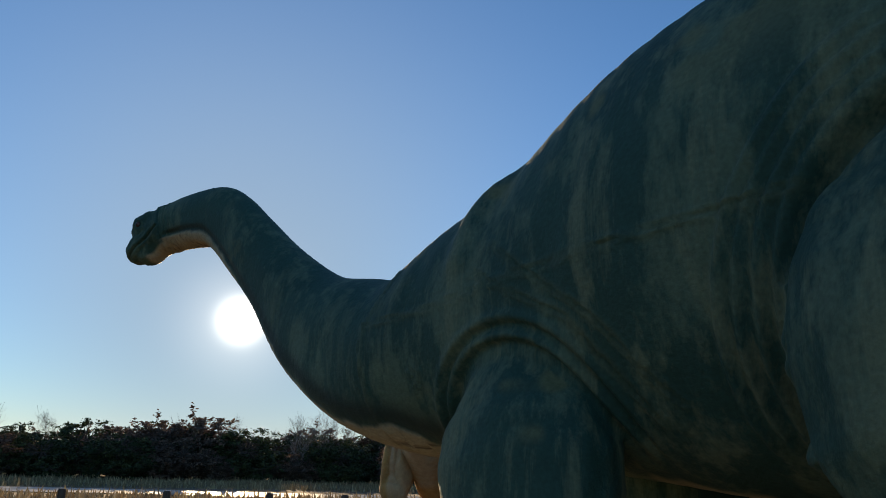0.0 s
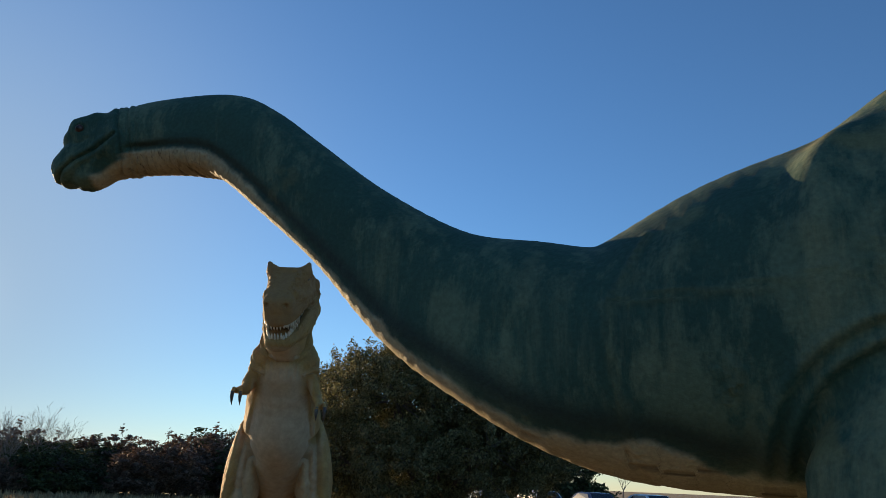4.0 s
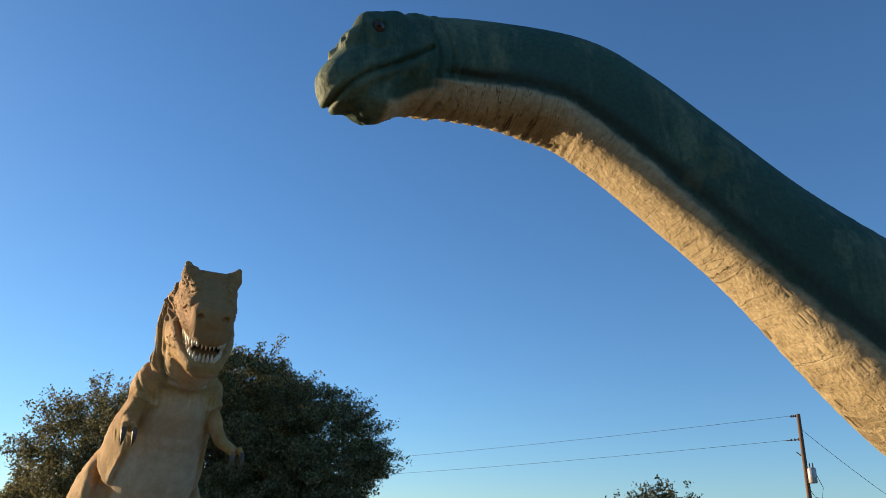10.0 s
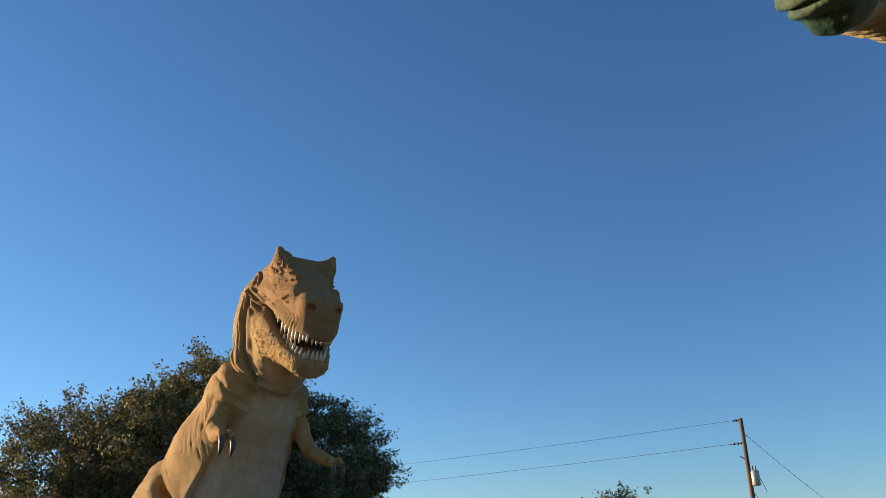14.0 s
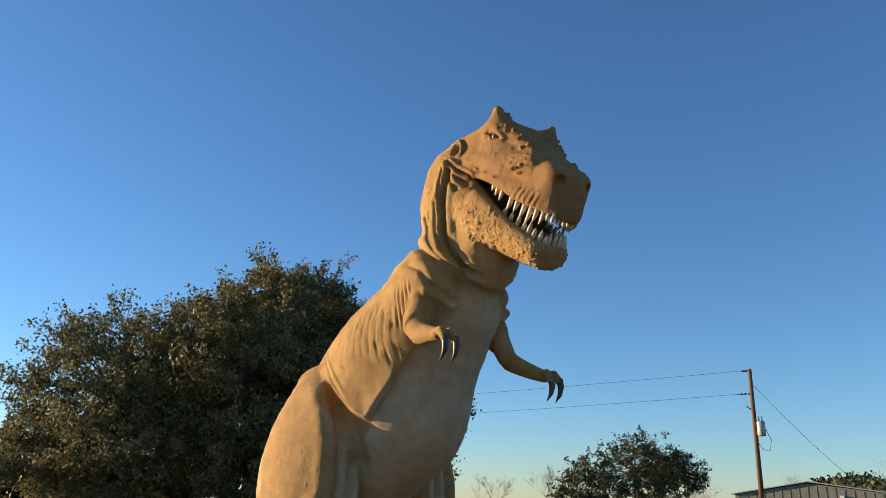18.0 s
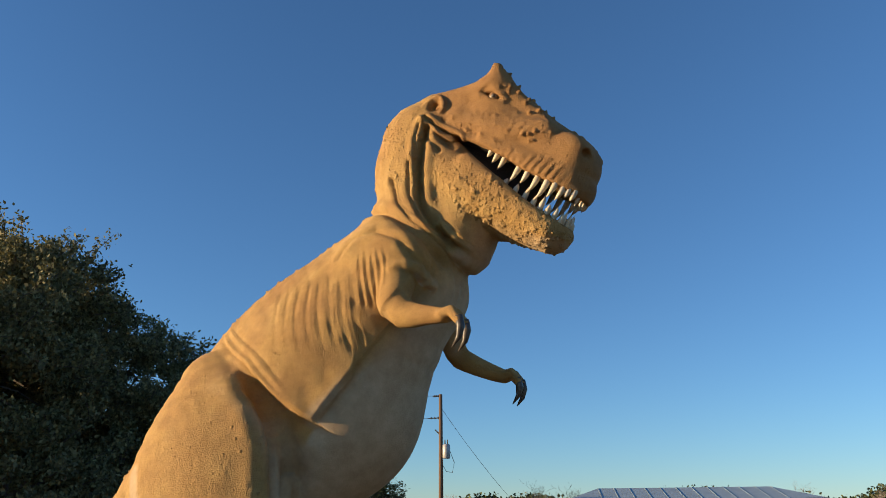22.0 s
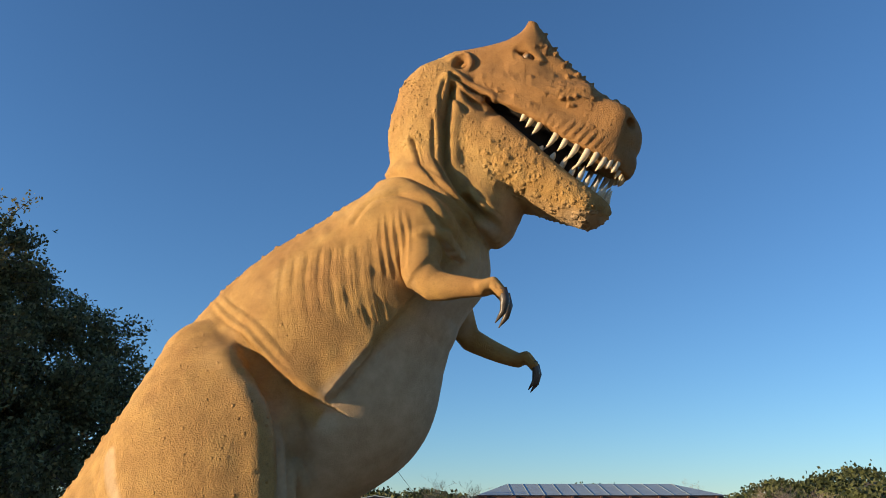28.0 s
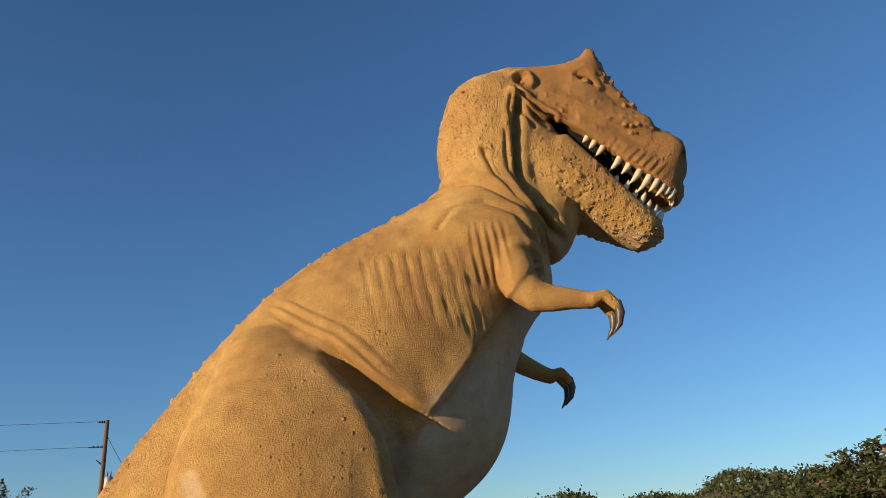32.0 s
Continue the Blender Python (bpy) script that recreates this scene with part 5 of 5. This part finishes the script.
def bare_tree(name, rng, height, width, label, levels=5, mat=None):
    ob = new(name)
    out = []

    def limb(p, d, ln, r, lv):
        pts, rad = [p], [r]
        for i in range(3):
            d = (d + Vector(rng.normal(size=3)) * 0.16 + Vector((0, 0, 0.09))).normalized()
            p = p + d * ln / 3
            pts.append(p)
            rad.append(max(r * (1 - 0.2 * (i + 1)), 0.006))
        out.append((pts, rad))
        if lv:
            for _ in range(int(rng.integers(2, 5))):
                a = rng.random() * 6.283
                side = Vector((math.cos(a), math.sin(a), 0.35))
                j = int(rng.integers(1, 4))
                limb(pts[j], (d * 0.8 + side * 0.75).normalized(), ln * (0.6 + 0.25 * rng.random()), rad[j] * 0.62, lv - 1)

    limb(Vector((0, 0, 0)), Vector((0, 0, 1)), height * 0.32, height * 0.03, levels)
    top = max(p.z for pts, _ in out for p in pts)
    wd = max(math.hypot(p.x, p.y) for pts, _ in out for p in pts)
    bm = bmesh.new()
    for pts, rad in out:
        tube(bm, [(p.x * width / wd, p.y * width / wd, p.z * height / top) for p in pts], rad, 5 if rad[0] > 0.05 else 3)
    part("branching_crown", bm, mat or twig_grey, ob)
    return tagged(ob, label, "bare tree")


rng = np.random.default_rng(4)
OAK = [(0.5, -0.3, 5.4, 3.6, 3.6, 2.9), (3.0, -2.2, 4.6, 2.7, 2.7, 2.6), (2.6, 2.4, 4.8, 2.9, 2.9, 2.6), (-2.6, -2.0, 4.7, 2.6, 2.6, 2.4), (-3.4, 2.2, 4.2, 2.7, 2.7, 2.4),
       (-4.2, 0.0, 2.6, 2.1, 2.2, 1.9), (3.5, -1.2, 2.9, 1.9, 2.1, 1.9), (2.3, -3.2, 4.4, 2.1, 2.1, 2.2), (0.5, -4.2, 2.9, 2.4, 1.8, 2.0), (0, 4.2, 3.0, 2.4, 1.8, 2.0), (-2.4, -3.4, 2.2, 1.9, 1.8, 1.6), (-4.6, 2.6, 2.2, 1.8, 1.8, 1.7), (-1.2, -2.2, 6.4, 1.8, 1.8, 1.6), (2.4, 0.4, 6.6, 2.0, 2.0, 1.5)]
oak = leafy_tree("live_oak", rng, OAK, 0.3, 2300, 0.42, 170, 0.05, 1100, 0.75, (bark, oak_leaf), "broad evergreen live oak with small dull green leaves", trunks=((0, 0), (0.5, 0.2), (-0.5, 0.3)), wide=0.55)
oak.matrix_world = pose(7.1, 30.7, 0) @ Matrix.Diagonal((0.875, 0.875, 0.925, 1))


def cedar_lobes(r, h, w):
    out = [(0, 0, h * 0.55, w * 0.75, w * 0.75, h * 0.42)]
    for i in range(8):
        a = r.random() * 6.28
        out.append((w * 0.55 * math.cos(a), w * 0.55 * math.sin(a), h * (0.18 + (0.06 if i < 4 else 0.5) * r.random()), w * 0.5, w * 0.5, h * 0.22))
    return out


cedars = []
for i in range(4):
    r = np.random.default_rng(20 + i)
    cedars.append(leafy_tree("juniper", r, cedar_lobes(r, 4.7, 2.3), 0.16, 300, 0.34, 36, 0.11, 90, 0.5, (bark, hazed_leaf if i % 2 else cedar_leaf), "juniper at the field's edge, its leaves coloured brown to imitate haze" if i % 2 else "dense dark green juniper at the field's edge"))
bares = [bare_tree("bare_tree", np.random.default_rng(40 + i), 6.0, 2.6, "leafless grey winter tree with fine branches") for i in range(3)]
rg = random.Random(5)
CEDAR_SPOTS = []
for i in range(96):
    az = radians(-36 + 62 * (i + rg.random()) / 96)
    CEDAR_SPOTS.append((57 + 14 * rg.random(), az, 0.62 + 0.46 * rg.random() ** 1.6))
used = set()


def plant(kinds, k, x, y, s, wide, group):
    """The first of each kind is moved; later ones are copies."""
    ob = kinds[k % len(kinds)]
    m = pose(x, y, ridge(x, y), 0, 0, rg.random() * 360) @ Matrix.Diagonal((s * wide, s * wide, s, 1))
    if ob.name in used:
        ob = copy_thing(ob, m)
    else:
        used.add(ob.name)
        ob.matrix_world = m
    return tagged(ob, group=group)


for i, (d, az, s) in enumerate(CEDAR_SPOTS):
    plant(cedars, i, d * math.sin(az), d * math.cos(az), s, 1.25, "junipers along the field")
for i, (az, d, s) in enumerate([(-33, 62, 0.95), (-30, 66, 0.9), (-27, 70, 0.88), (-18, 68, 0.9), (-15, 66, 0.95), (-10.5, 60, 1.0), (-9, 61, 1.02), (-7.5, 63, 1.0), (1.0, 66, 0.95), (3, 62, 0.95), (5.5, 64, 0.95), (28, 80, 0.95), (31, 84, 0.9)]):
    plant(bares, i, d * math.sin(radians(az)), d * math.cos(radians(az)), s, 1.0, "bare trees along the field")
# bare trees and bushes east of the oak, and behind the buildings
for i, (x, y, s, w) in enumerate([(49.5, 50.8, 0.80, 1.5), (51.4, 47.9, 0.75, 1.6), (48.6, 29.7, 0.68, 1.2), (86.9, 14.8, 1.15, 1.3), (85.2, 0.1, 1.12, 1.3), (93.3, -24.2, 1.06, 1.5), (91.5, -28.2, 1.03, 1.5), (-36.7, 67.5, 0.72, 1.5), (-34.9, 68.4, 0.68, 1.5), (-31.1, 70.3, 0.66, 1.5), (-23.3, 73.2, 0.76, 1.5), (-19.7, 74.2, 0.83, 1.5), (-16.9, 74.9, 0.78, 1.5), (-13.8, 70.3, 0.83, 1.5), (-11.6, 70.7, 0.93, 1.5), (83.8, -20.1, 0.95, 1.5), (81.8, -24.1, 0.91, 1.5), (82.6, -22.5, 0.86, 1.5), (56, 41, 0.6, 1.1), (70, 40, 0.6, 1), (90, 30, 1.15, 1), (86, 19, 1.25, 1), (88, 14, 1.05, 1), (80, 5, 1.1, 1), (78, -8, 1.1, 1), (70, -14, 1.0, 1), (95, -22, 1.2, 1)]):
    plant(bares, i, x, y, s, w, "bare trees beyond the buildings")
r = np.random.default_rng(60)
elm = leafy_tree("juniper_cluster", r, [(0, 0, 3.4, 2.4, 2.4, 1.7), (2.6, -1, 3.0, 2.0, 2, 1.4), (-2.6, 1.2, 2.8, 2, 2, 1.4), (0.8, -0.5, 4.3, 1.8, 1.8, 1.2), (3.4, -1.6, 3.6, 1.4, 1.4, 1.2), (-3.6, 1.6, 2.0, 1.4, 1.4, 1.2)], 0.2, 330, 0.42, 55, 0.085, 130, 0.6, (bark, cedar_leaf), "open-crowned dark green juniper with dead twigs at its side")
elm.location = (35.2, 29.6, 0)
plant(bares, 1, 32.6, 33.2, 0.74, 1.1, "bare trees beyond the buildings")
for i, (az, d, s, w) in enumerate([(126, 47, 0.45, 1.2), (128.5, 44, 0.6, 1.2), (131, 46, 0.75, 1.2), (134, 44, 0.95, 1.25), (137, 45, 1.25, 1.2), (140.5, 46, 1.2, 1.2), (144, 44, 1.25, 1.2), (129.5, 52, 0.65, 1.2), (133, 54, 0.9, 1.2), (138, 52, 1.3, 1.2), (117, 85, 0.5, 1.4), (120, 82, 0.6, 1.4), (114, 90, 0.5, 1.4), (111.5, 95, 0.5, 1.4), (122.5, 75, 0.7, 1.4), (24, 48, 0.7, 1.3), (22, 50, 0.75, 1.3), (27, 52, 0.6, 1.3), (29, 50, 0.6, 1.2)]):
    cx, cy = -7, 21
    plant(cedars, i, cx + d * math.sin(radians(az)), cy + d * math.cos(radians(az)), s, w, "junipers on the rise")

# far wooded hills
r = np.random.default_rng(70)
pts = []
for i in range(2600):
    az, d = r.uniform(80, 160), r.uniform(190, 420)
    x, y = d * math.sin(math.radians(az)), d * math.cos(math.radians(az))
    hgt = 2.0 + 3.0 * r.random()
    q = r.normal(size=(26, 3)) * (1.6, 1.6, 1.0)
    pts.append(np.array([x, y, ridge(x, y) + hgt * 0.6]) + q * hgt / 4)
V = leaf_quads(r, np.concatenate(pts), 0.75, 0.7)
me = bpy.data.meshes.new("far_woods")
me.from_pydata(V.tolist(), [], np.arange(len(V)).reshape(-1, 4).tolist())
me.materials.append(cedar_leaf)
tagged(new("far_woods", me), "distant juniper woods covering low hills", "woods", kind="stuff")

# ---- utility poles and wires ----
pole_wood = simple("weathered_pole_wood", (0.1, 0.055, 0.03), (0.2, 0.12, 0.07), 5, 0.85, stretch=(4, 4, 0.3))
grey_metal = simple("galvanised_grey", (0.35, 0.35, 0.34), (0.5, 0.5, 0.49), 4, 0.5, 0.3, bumpy=0.1)
black_rubber = simple("dark_cable", (0.02, 0.02, 0.02), (0.05, 0.05, 0.05), 4, 0.7, bumpy=0)


def utility_pole(x, y, h, transformer=True):
    ob = new("utility_pole")
    ob.location = (x, y, 0)
    bm = bmesh.new()
    tube(bm, [(0, 0, 0), (0, 0, h)], [0.19, 0.13], 12)
    part("pole", bm, pole_wood, ob, smooth=True)
    for k, (z, ln) in enumerate(((h - 0.12, 0.5), (h - 1.75, 0.9))):
        bm = bmesh.new()
        tube(bm, [(0, 0.1, z), (0, 0.1 + ln, z - 0.02)], [0.035, 0.03], 6)
        for i in range(3):
            tube(bm, [(0, 0.2 + i * ln * 0.28, z - 0.07), (0, 0.2 + i * ln * 0.28, z + 0.08)], [0.07, 0.05], 8)
        part("insulator_string", bm, black_rubber, ob)
    if transformer:
        bm = bmesh.new()
        tube(bm, [(-0.1, -0.42, h - 4.7), (-0.1, -0.42, h - 4.65), (-0.1, -0.42, h - 3.75), (-0.1, -0.42, h - 3.68)], [0.24, 0.28, 0.28, 0.2], 14)
        tf = part("transformer", bm, grey_metal, ob, "light grey can transformer", smooth=True)
        for dy in (-0.1, 0.1):
            bm = bmesh.new()
            tube(bm, [(-0.1, -0.42 + dy, h - 3.7), (-0.1, -0.42 + dy, h - 3.35)], [0.05, 0.03], 6)
            part("bushing", bm, black_rubber, tf)
        bm = bmesh.new()
        tube(bm, [(0, 0.1, h - 2.9), (0, 0.45, h - 2.6)], [0.05, 0.04], 6)
        part("fuse_cutout", bm, black_rubber, ob)
        bm = bmesh.new()
        tube(bm, [(-0.1, -0.7, h - 4.2), (-0.1, -1.0, h - 5.0), (-0.1, -0.85, h - 5.7), (0, -0.4, h - 5.6), (0, -0.16, h - 5.2)], [0.02] * 5, 5)
        part("lead_wire", bm, black_rubber, ob)
    return tagged(ob, "brown wooden utility pole" + (" carrying a grey transformer" if transformer else " standing beyond the trees"), "utility pole")


def wire(a, b, sag, r=0.012, label="thin dark overhead power line"):
    bm = bmesh.new()
    pts = []
    for i in range(17):
        t = i / 16
        p = Vector(a).lerp(Vector(b), t)
        p.z -= sag * 4 * t * (1 - t)
        pts.append(p)
    tube(bm, pts, [r] * 17, 5)
    return tagged(part("power_line", bm, black_rubber), label, "power line")


PX, PY, PH = 50.0, 25.8, 11.1
utility_pole(PX, PY, PH)
utility_pole(52, 136, 11.6, False)
utility_pole(70, 205, 11.6, False)
wire((PX, PY + 0.5, PH - 0.1), (52, 136, 11.5), 1.0)
wire((PX, PY + 0.9, PH - 1.75), (52, 136, 9.8), 1.0)
wire((PX, PY - 0.1, PH - 1.1), (66, 20.8, 3.4), 0.3, 0.016, "slanting service wire from the pole to a roof")
wire((PX, PY - 0.1, PH - 5.4), (PX + 3, PY + 0.5, 3.0), 0.2, 0.03, "cable running down beside the pole")

# ---- buildings ----
roof_metal = simple("blue_grey_metal_roof", (0.27, 0.35, 0.4), (0.36, 0.44, 0.48), 2, 0.5, 0.1, bumpy=0.1)
brown_steel = simple("dark_brown_steel", (0.07, 0.03, 0.02), (0.12, 0.055, 0.035), 3, 0.6)
shed_wall = simple("grey_green_metal_wall", (0.17, 0.18, 0.15), (0.25, 0.26, 0.22), 1.5, 0.55, 0.2, bumpy=0.1)


def pavilion():
    """An open shelter under a shallow hipped metal roof, its long side facing west."""
    ob = new("pavilion")
    cx, y0, y1 = 41.0, 3.3, 17.2
    ob.location = (cx, (y0 + y1) / 2, 0)
    hl, hw, ez, rz = (y1 - y0) / 2, 3.4, 3.02, 3.78
    bm = bmesh.new()
    e = [bm.verts.new(p) for p in ((-hw, -hl, ez), (hw, -hl, ez), (hw, hl, ez), (-hw, hl, ez))]
    r = [bm.verts.new(p) for p in ((0, -hl + 2.0, rz), (0, hl - 2.0, rz))]
    for f in ((e[0], e[1], r[0]), (e[1], e[2], r[1], r[0]), (e[2], e[3], r[1]), (e[3], e[0], r[0], r[1]), (e[3], e[2], e[1], e[0])):
        bm.faces.new(f)
    bmesh.ops.recalc_face_normals(bm, faces=bm.faces)
    roof = part("roof", bm, roof_metal, ob, "blue-grey standing-seam metal roof")
    for i in range(12):
        y = -hl + 2.0 + i * (2 * hl - 4) / 11
        bm = bmesh.new()
        tube(bm, [(-hw - 0.01, y, ez + 0.02), (-0.02, y, rz + 0.02)], [0.014, 0.014], 4)
        part("roof_seam", bm, roof_metal, roof)
    bm = bmesh.new()
    box(bm, (-hw + 0.1, -hl + 0.1, ez - 0.32), (-hw + 0.25, hl - 0.1, ez - 0.01))
    part("fascia_beam", bm, brown_steel, ob, "dark brown steel fascia")
    for sx in (-1, 1):
        for i in range(5):
            bm = bmesh.new()
            y = -hl + 0.8 + i * (2 * hl - 1.6) / 4
            box(bm, (sx * (hw - 0.6) - 0.1, y - 0.1, 0), (sx * (hw - 0.6) + 0.1, y + 0.1, ez - 0.01), 0.01)
            part("post", bm, brown_steel, ob)
    for i in range(9):
        bm = bmesh.new()
        y = -hl + 0.5 + i * (2 * hl - 1) / 8
        box(bm, (-hw - 0.05, y - 0.06, ez - 0.2), (-hw + 0.9, y + 0.06, ez - 0.03))
        part("rafter_tail", bm, brown_steel, ob)
    return tagged(ob, "open picnic shelter with shallow blue-grey metal roof on brown steel posts", "pavilion")


pavilion()


def shed():
    """A metal shed with its gable end towards the statues."""
    ob = new("metal_shed")
    ob.location = (66, 24.5, 0)
    hy0, hy1, ez, rz, ln = -7.5, 6.5, 2.75, 3.75, 16
    bm = bmesh.new()
    f = [bm.verts.new((0, y, z)) for y, z in ((hy0, 0), (hy1, 0), (hy1, ez), (0.5, rz), (hy0, ez))]
    g = [bm.verts.new((ln, v.co.y, v.co.z)) for v in f]
    bm.faces.new(f[::-1])
    bm.faces.new(g)
    for i in (0, 1, 4):
        bm.faces.new((f[i], f[(i + 1) % 5], g[(i + 1) % 5], g[i]))
    bmesh.ops.recalc_face_normals(bm, faces=bm.faces)
    part("wall", bm, shed_wall, ob, "grey-green ribbed metal wall")
    for ya, za, yb, zb in ((hy1 + 0.3, ez - 0.02, 0.5, rz + 0.1), (0.5, rz + 0.1, hy0 - 0.3, ez - 0.02)):
        bm = bmesh.new()
        q = [bm.verts.new(p) for p in ((-0.3, ya, za), (-0.3, yb, zb), (ln + 0.3, yb, zb), (ln + 0.3, ya, za))]
        q2 = [bm.verts.new(v.co + Vector((0, 0, 0.08))) for v in q]
        bm.faces.new(q)
        bm.faces.new(q2[::-1])
        for i in range(4):
            bm.faces.new((q[i], q[(i + 1) % 4], q2[(i + 1) % 4], q2[i]))
        bmesh.ops.recalc_face_normals(bm, faces=bm.faces)
        part("roof", bm, roof_metal, ob, "dark metal roof slope")
    for i in range(20):
        bm = bmesh.new()
        y = hy0 + 0.35 + i * 0.7
        top = ez + (rz - ez) * (1 - abs(y - 0.5) / (8 if y < 0.5 else 6)) - 0.1
        box(bm, (-0.03, y - 0.03, 0), (-0.002, y + 0.03, max(top, 1)))
        part("wall_rib", bm, shed_wall, ob)
    bm = bmesh.new()
    box(bm, (-0.2, -2.2, 2.55), (-0.01, -1.9, 2.8), 0.02)
    part("wall_light", bm, simple("white_lamp_glass", (0.75, 0.75, 0.72), (0.85, 0.85, 0.82), 5, 0.3), ob, "small white wall light")
    return tagged(ob, "low grey-green metal shed with a shallow gable roof", "shed")


shed()

# ---- low wooden posts by the statues ----
post_wood = simple("dark_round_timber", (0.05, 0.035, 0.025), (0.11, 0.08, 0.055), 6, 0.9, stretch=(3, 3, 0.4))
bm = bmesh.new()
tube(bm, [(0, 0, 0), (0, 0, 0.86), (0, 0, 0.9)], [0.085, 0.08, 0.06], 10)
posts = tagged(part("fence_post", bm, post_wood, smooth=True), "short round dark timber post in the grass", "fence post", group="posts by the field")
posts.matrix_world = pose(-2.15, 17.9, 0)
for x, y in ((-3.75, 17.6), (-5.85, 17.2), (-7.9, 16.8), (-10.0, 16.4)):
    copy_thing(posts, pose(x, y, 0, 0, 0, 40 * x))

# ---- parked cars beyond the oak ----
glass_dark = simple("dark_car_glass", (0.02, 0.025, 0.03), (0.03, 0.035, 0.045), 2, 0.08, bumpy=0)
tyre = simple("tyre_rubber", (0.02, 0.02, 0.02), (0.04, 0.04, 0.04), 8, 0.85)
PAINTS = {"white": (0.7, 0.7, 0.7), "dark blue": (0.03, 0.05, 0.12), "silver": (0.4, 0.42, 0.44)}


def car(x, y, turn, colour):
    ob = new("car")
    paint = simple(colour.replace(" ", "_") + "_car_paint", PAINTS[colour], tuple(c * 1.1 for c in PAINTS[colour]), 2, 0.25, 0.1, bumpy=0)
    prof = [(-2.2, 0.35), (-2.25, 0.75), (-2.1, 0.95), (-1.5, 1.0), (-0.9, 1.42), (0.5, 1.46), (1.1, 1.35), (1.75, 0.98), (2.15, 0.92), (2.25, 0.6), (2.2, 0.35)]
    bm = bmesh.new()
    a = [bm.verts.new((px, -0.86 + 0.12 * max(0, pz - 0.9) * 2, pz)) for px, pz in prof]
    b = [bm.verts.new((px, 0.86 - 0.12 * max(0, pz - 0.9) * 2, pz)) for px, pz in prof]
    bm.faces.new(a)
    bm.faces.new(b[::-1])
    for i in range(len(prof)):
        j = (i + 1) % len(prof)
        bm.faces.new((a[i], b[i], b[j], a[j]))
    bmesh.ops.recalc_face_normals(bm, faces=bm.faces)
    bmesh.ops.bevel(bm, geom=bm.edges[:], offset=0.04, segments=2, affect="EDGES")
    part("body", bm, paint, ob, smooth=True)
    for s in (-1, 1):
        bm = bmesh.new()
        q = [bm.verts.new(p) for p in ((-1.35, s * 0.875, 1.0), (-0.85, s * 0.765, 1.36), (0.5, s * 0.765, 1.39), (1.3, s * 0.875, 1.02))]
        bm.faces.new(q)
        part("side_window", bm, glass_dark, ob)
        for wx in (-1.4, 1.4):
            bm = bmesh.new()
            tube(bm, [(wx, s * 0.7, 0.32), (wx, s * 0.9, 0.32)], [0.32, 0.32], 16)
            w = part("wheel", bm, tyre, ob)
            bm = bmesh.new()
            tube(bm, [(wx, s * 0.9, 0.32), (wx, s * 0.915, 0.32)], [0.19, 0.17], 12)
            part("rim", bm, grey_metal, w)
    bm = bmesh.new()
    q = [bm.verts.new(p) for p in ((-1.49, -0.7, 1.03), (-1.49, 0.7, 1.03), (-0.94, 0.64, 1.41), (-0.94, -0.64, 1.41))]
    bm.faces.new(q)
    part("windscreen", bm, glass_dark, ob)
    ob.matrix_world = pose(x, y, 0, 0, 0, turn)
    return tagged(ob, colour + " car parked beyond the oak tree", "car", group="parked cars")


car(16.2, 45.5, 80, "silver")
car(19.3, 45.0, 85, "white")
car(22.6, 44.4, 82, "dark blue")
car(26.0, 43.6, 84, "white")

# ---- notice sign by the oak ----
sign = new("notice_sign")
sign.location = (3.4, 33.4, 0)
bm = bmesh.new()
box(bm, (-0.04, -0.04, 0), (0.04, 0.04, 2.1), 0.005)
part("post", bm, post_wood, sign)
white_sign = simple("white_sign_paint", (0.6, 0.6, 0.58), (0.72, 0.72, 0.7), 5, 0.5, bumpy=0)
bm = bmesh.new()
box(bm, (-0.23, -0.07, 1.45), (0.23, -0.045, 2.1), 0.008)
board = part("board", bm, white_sign, sign, "white painted notice board")
for i, (z, w) in enumerate(((1.98, 0.3), (1.85, 0.18), (1.7, 0.34), (1.58, 0.26))):
    bm = bmesh.new()
    box(bm, (-w / 2, -0.078, z - 0.025), (w / 2, -0.071, z + 0.025))
    part("text_bar", bm, black_rubber, board)
sign.rotation_euler = (0, 0, radians(-20))
tagged(sign, "small white notice sign on a dark post", "sign")
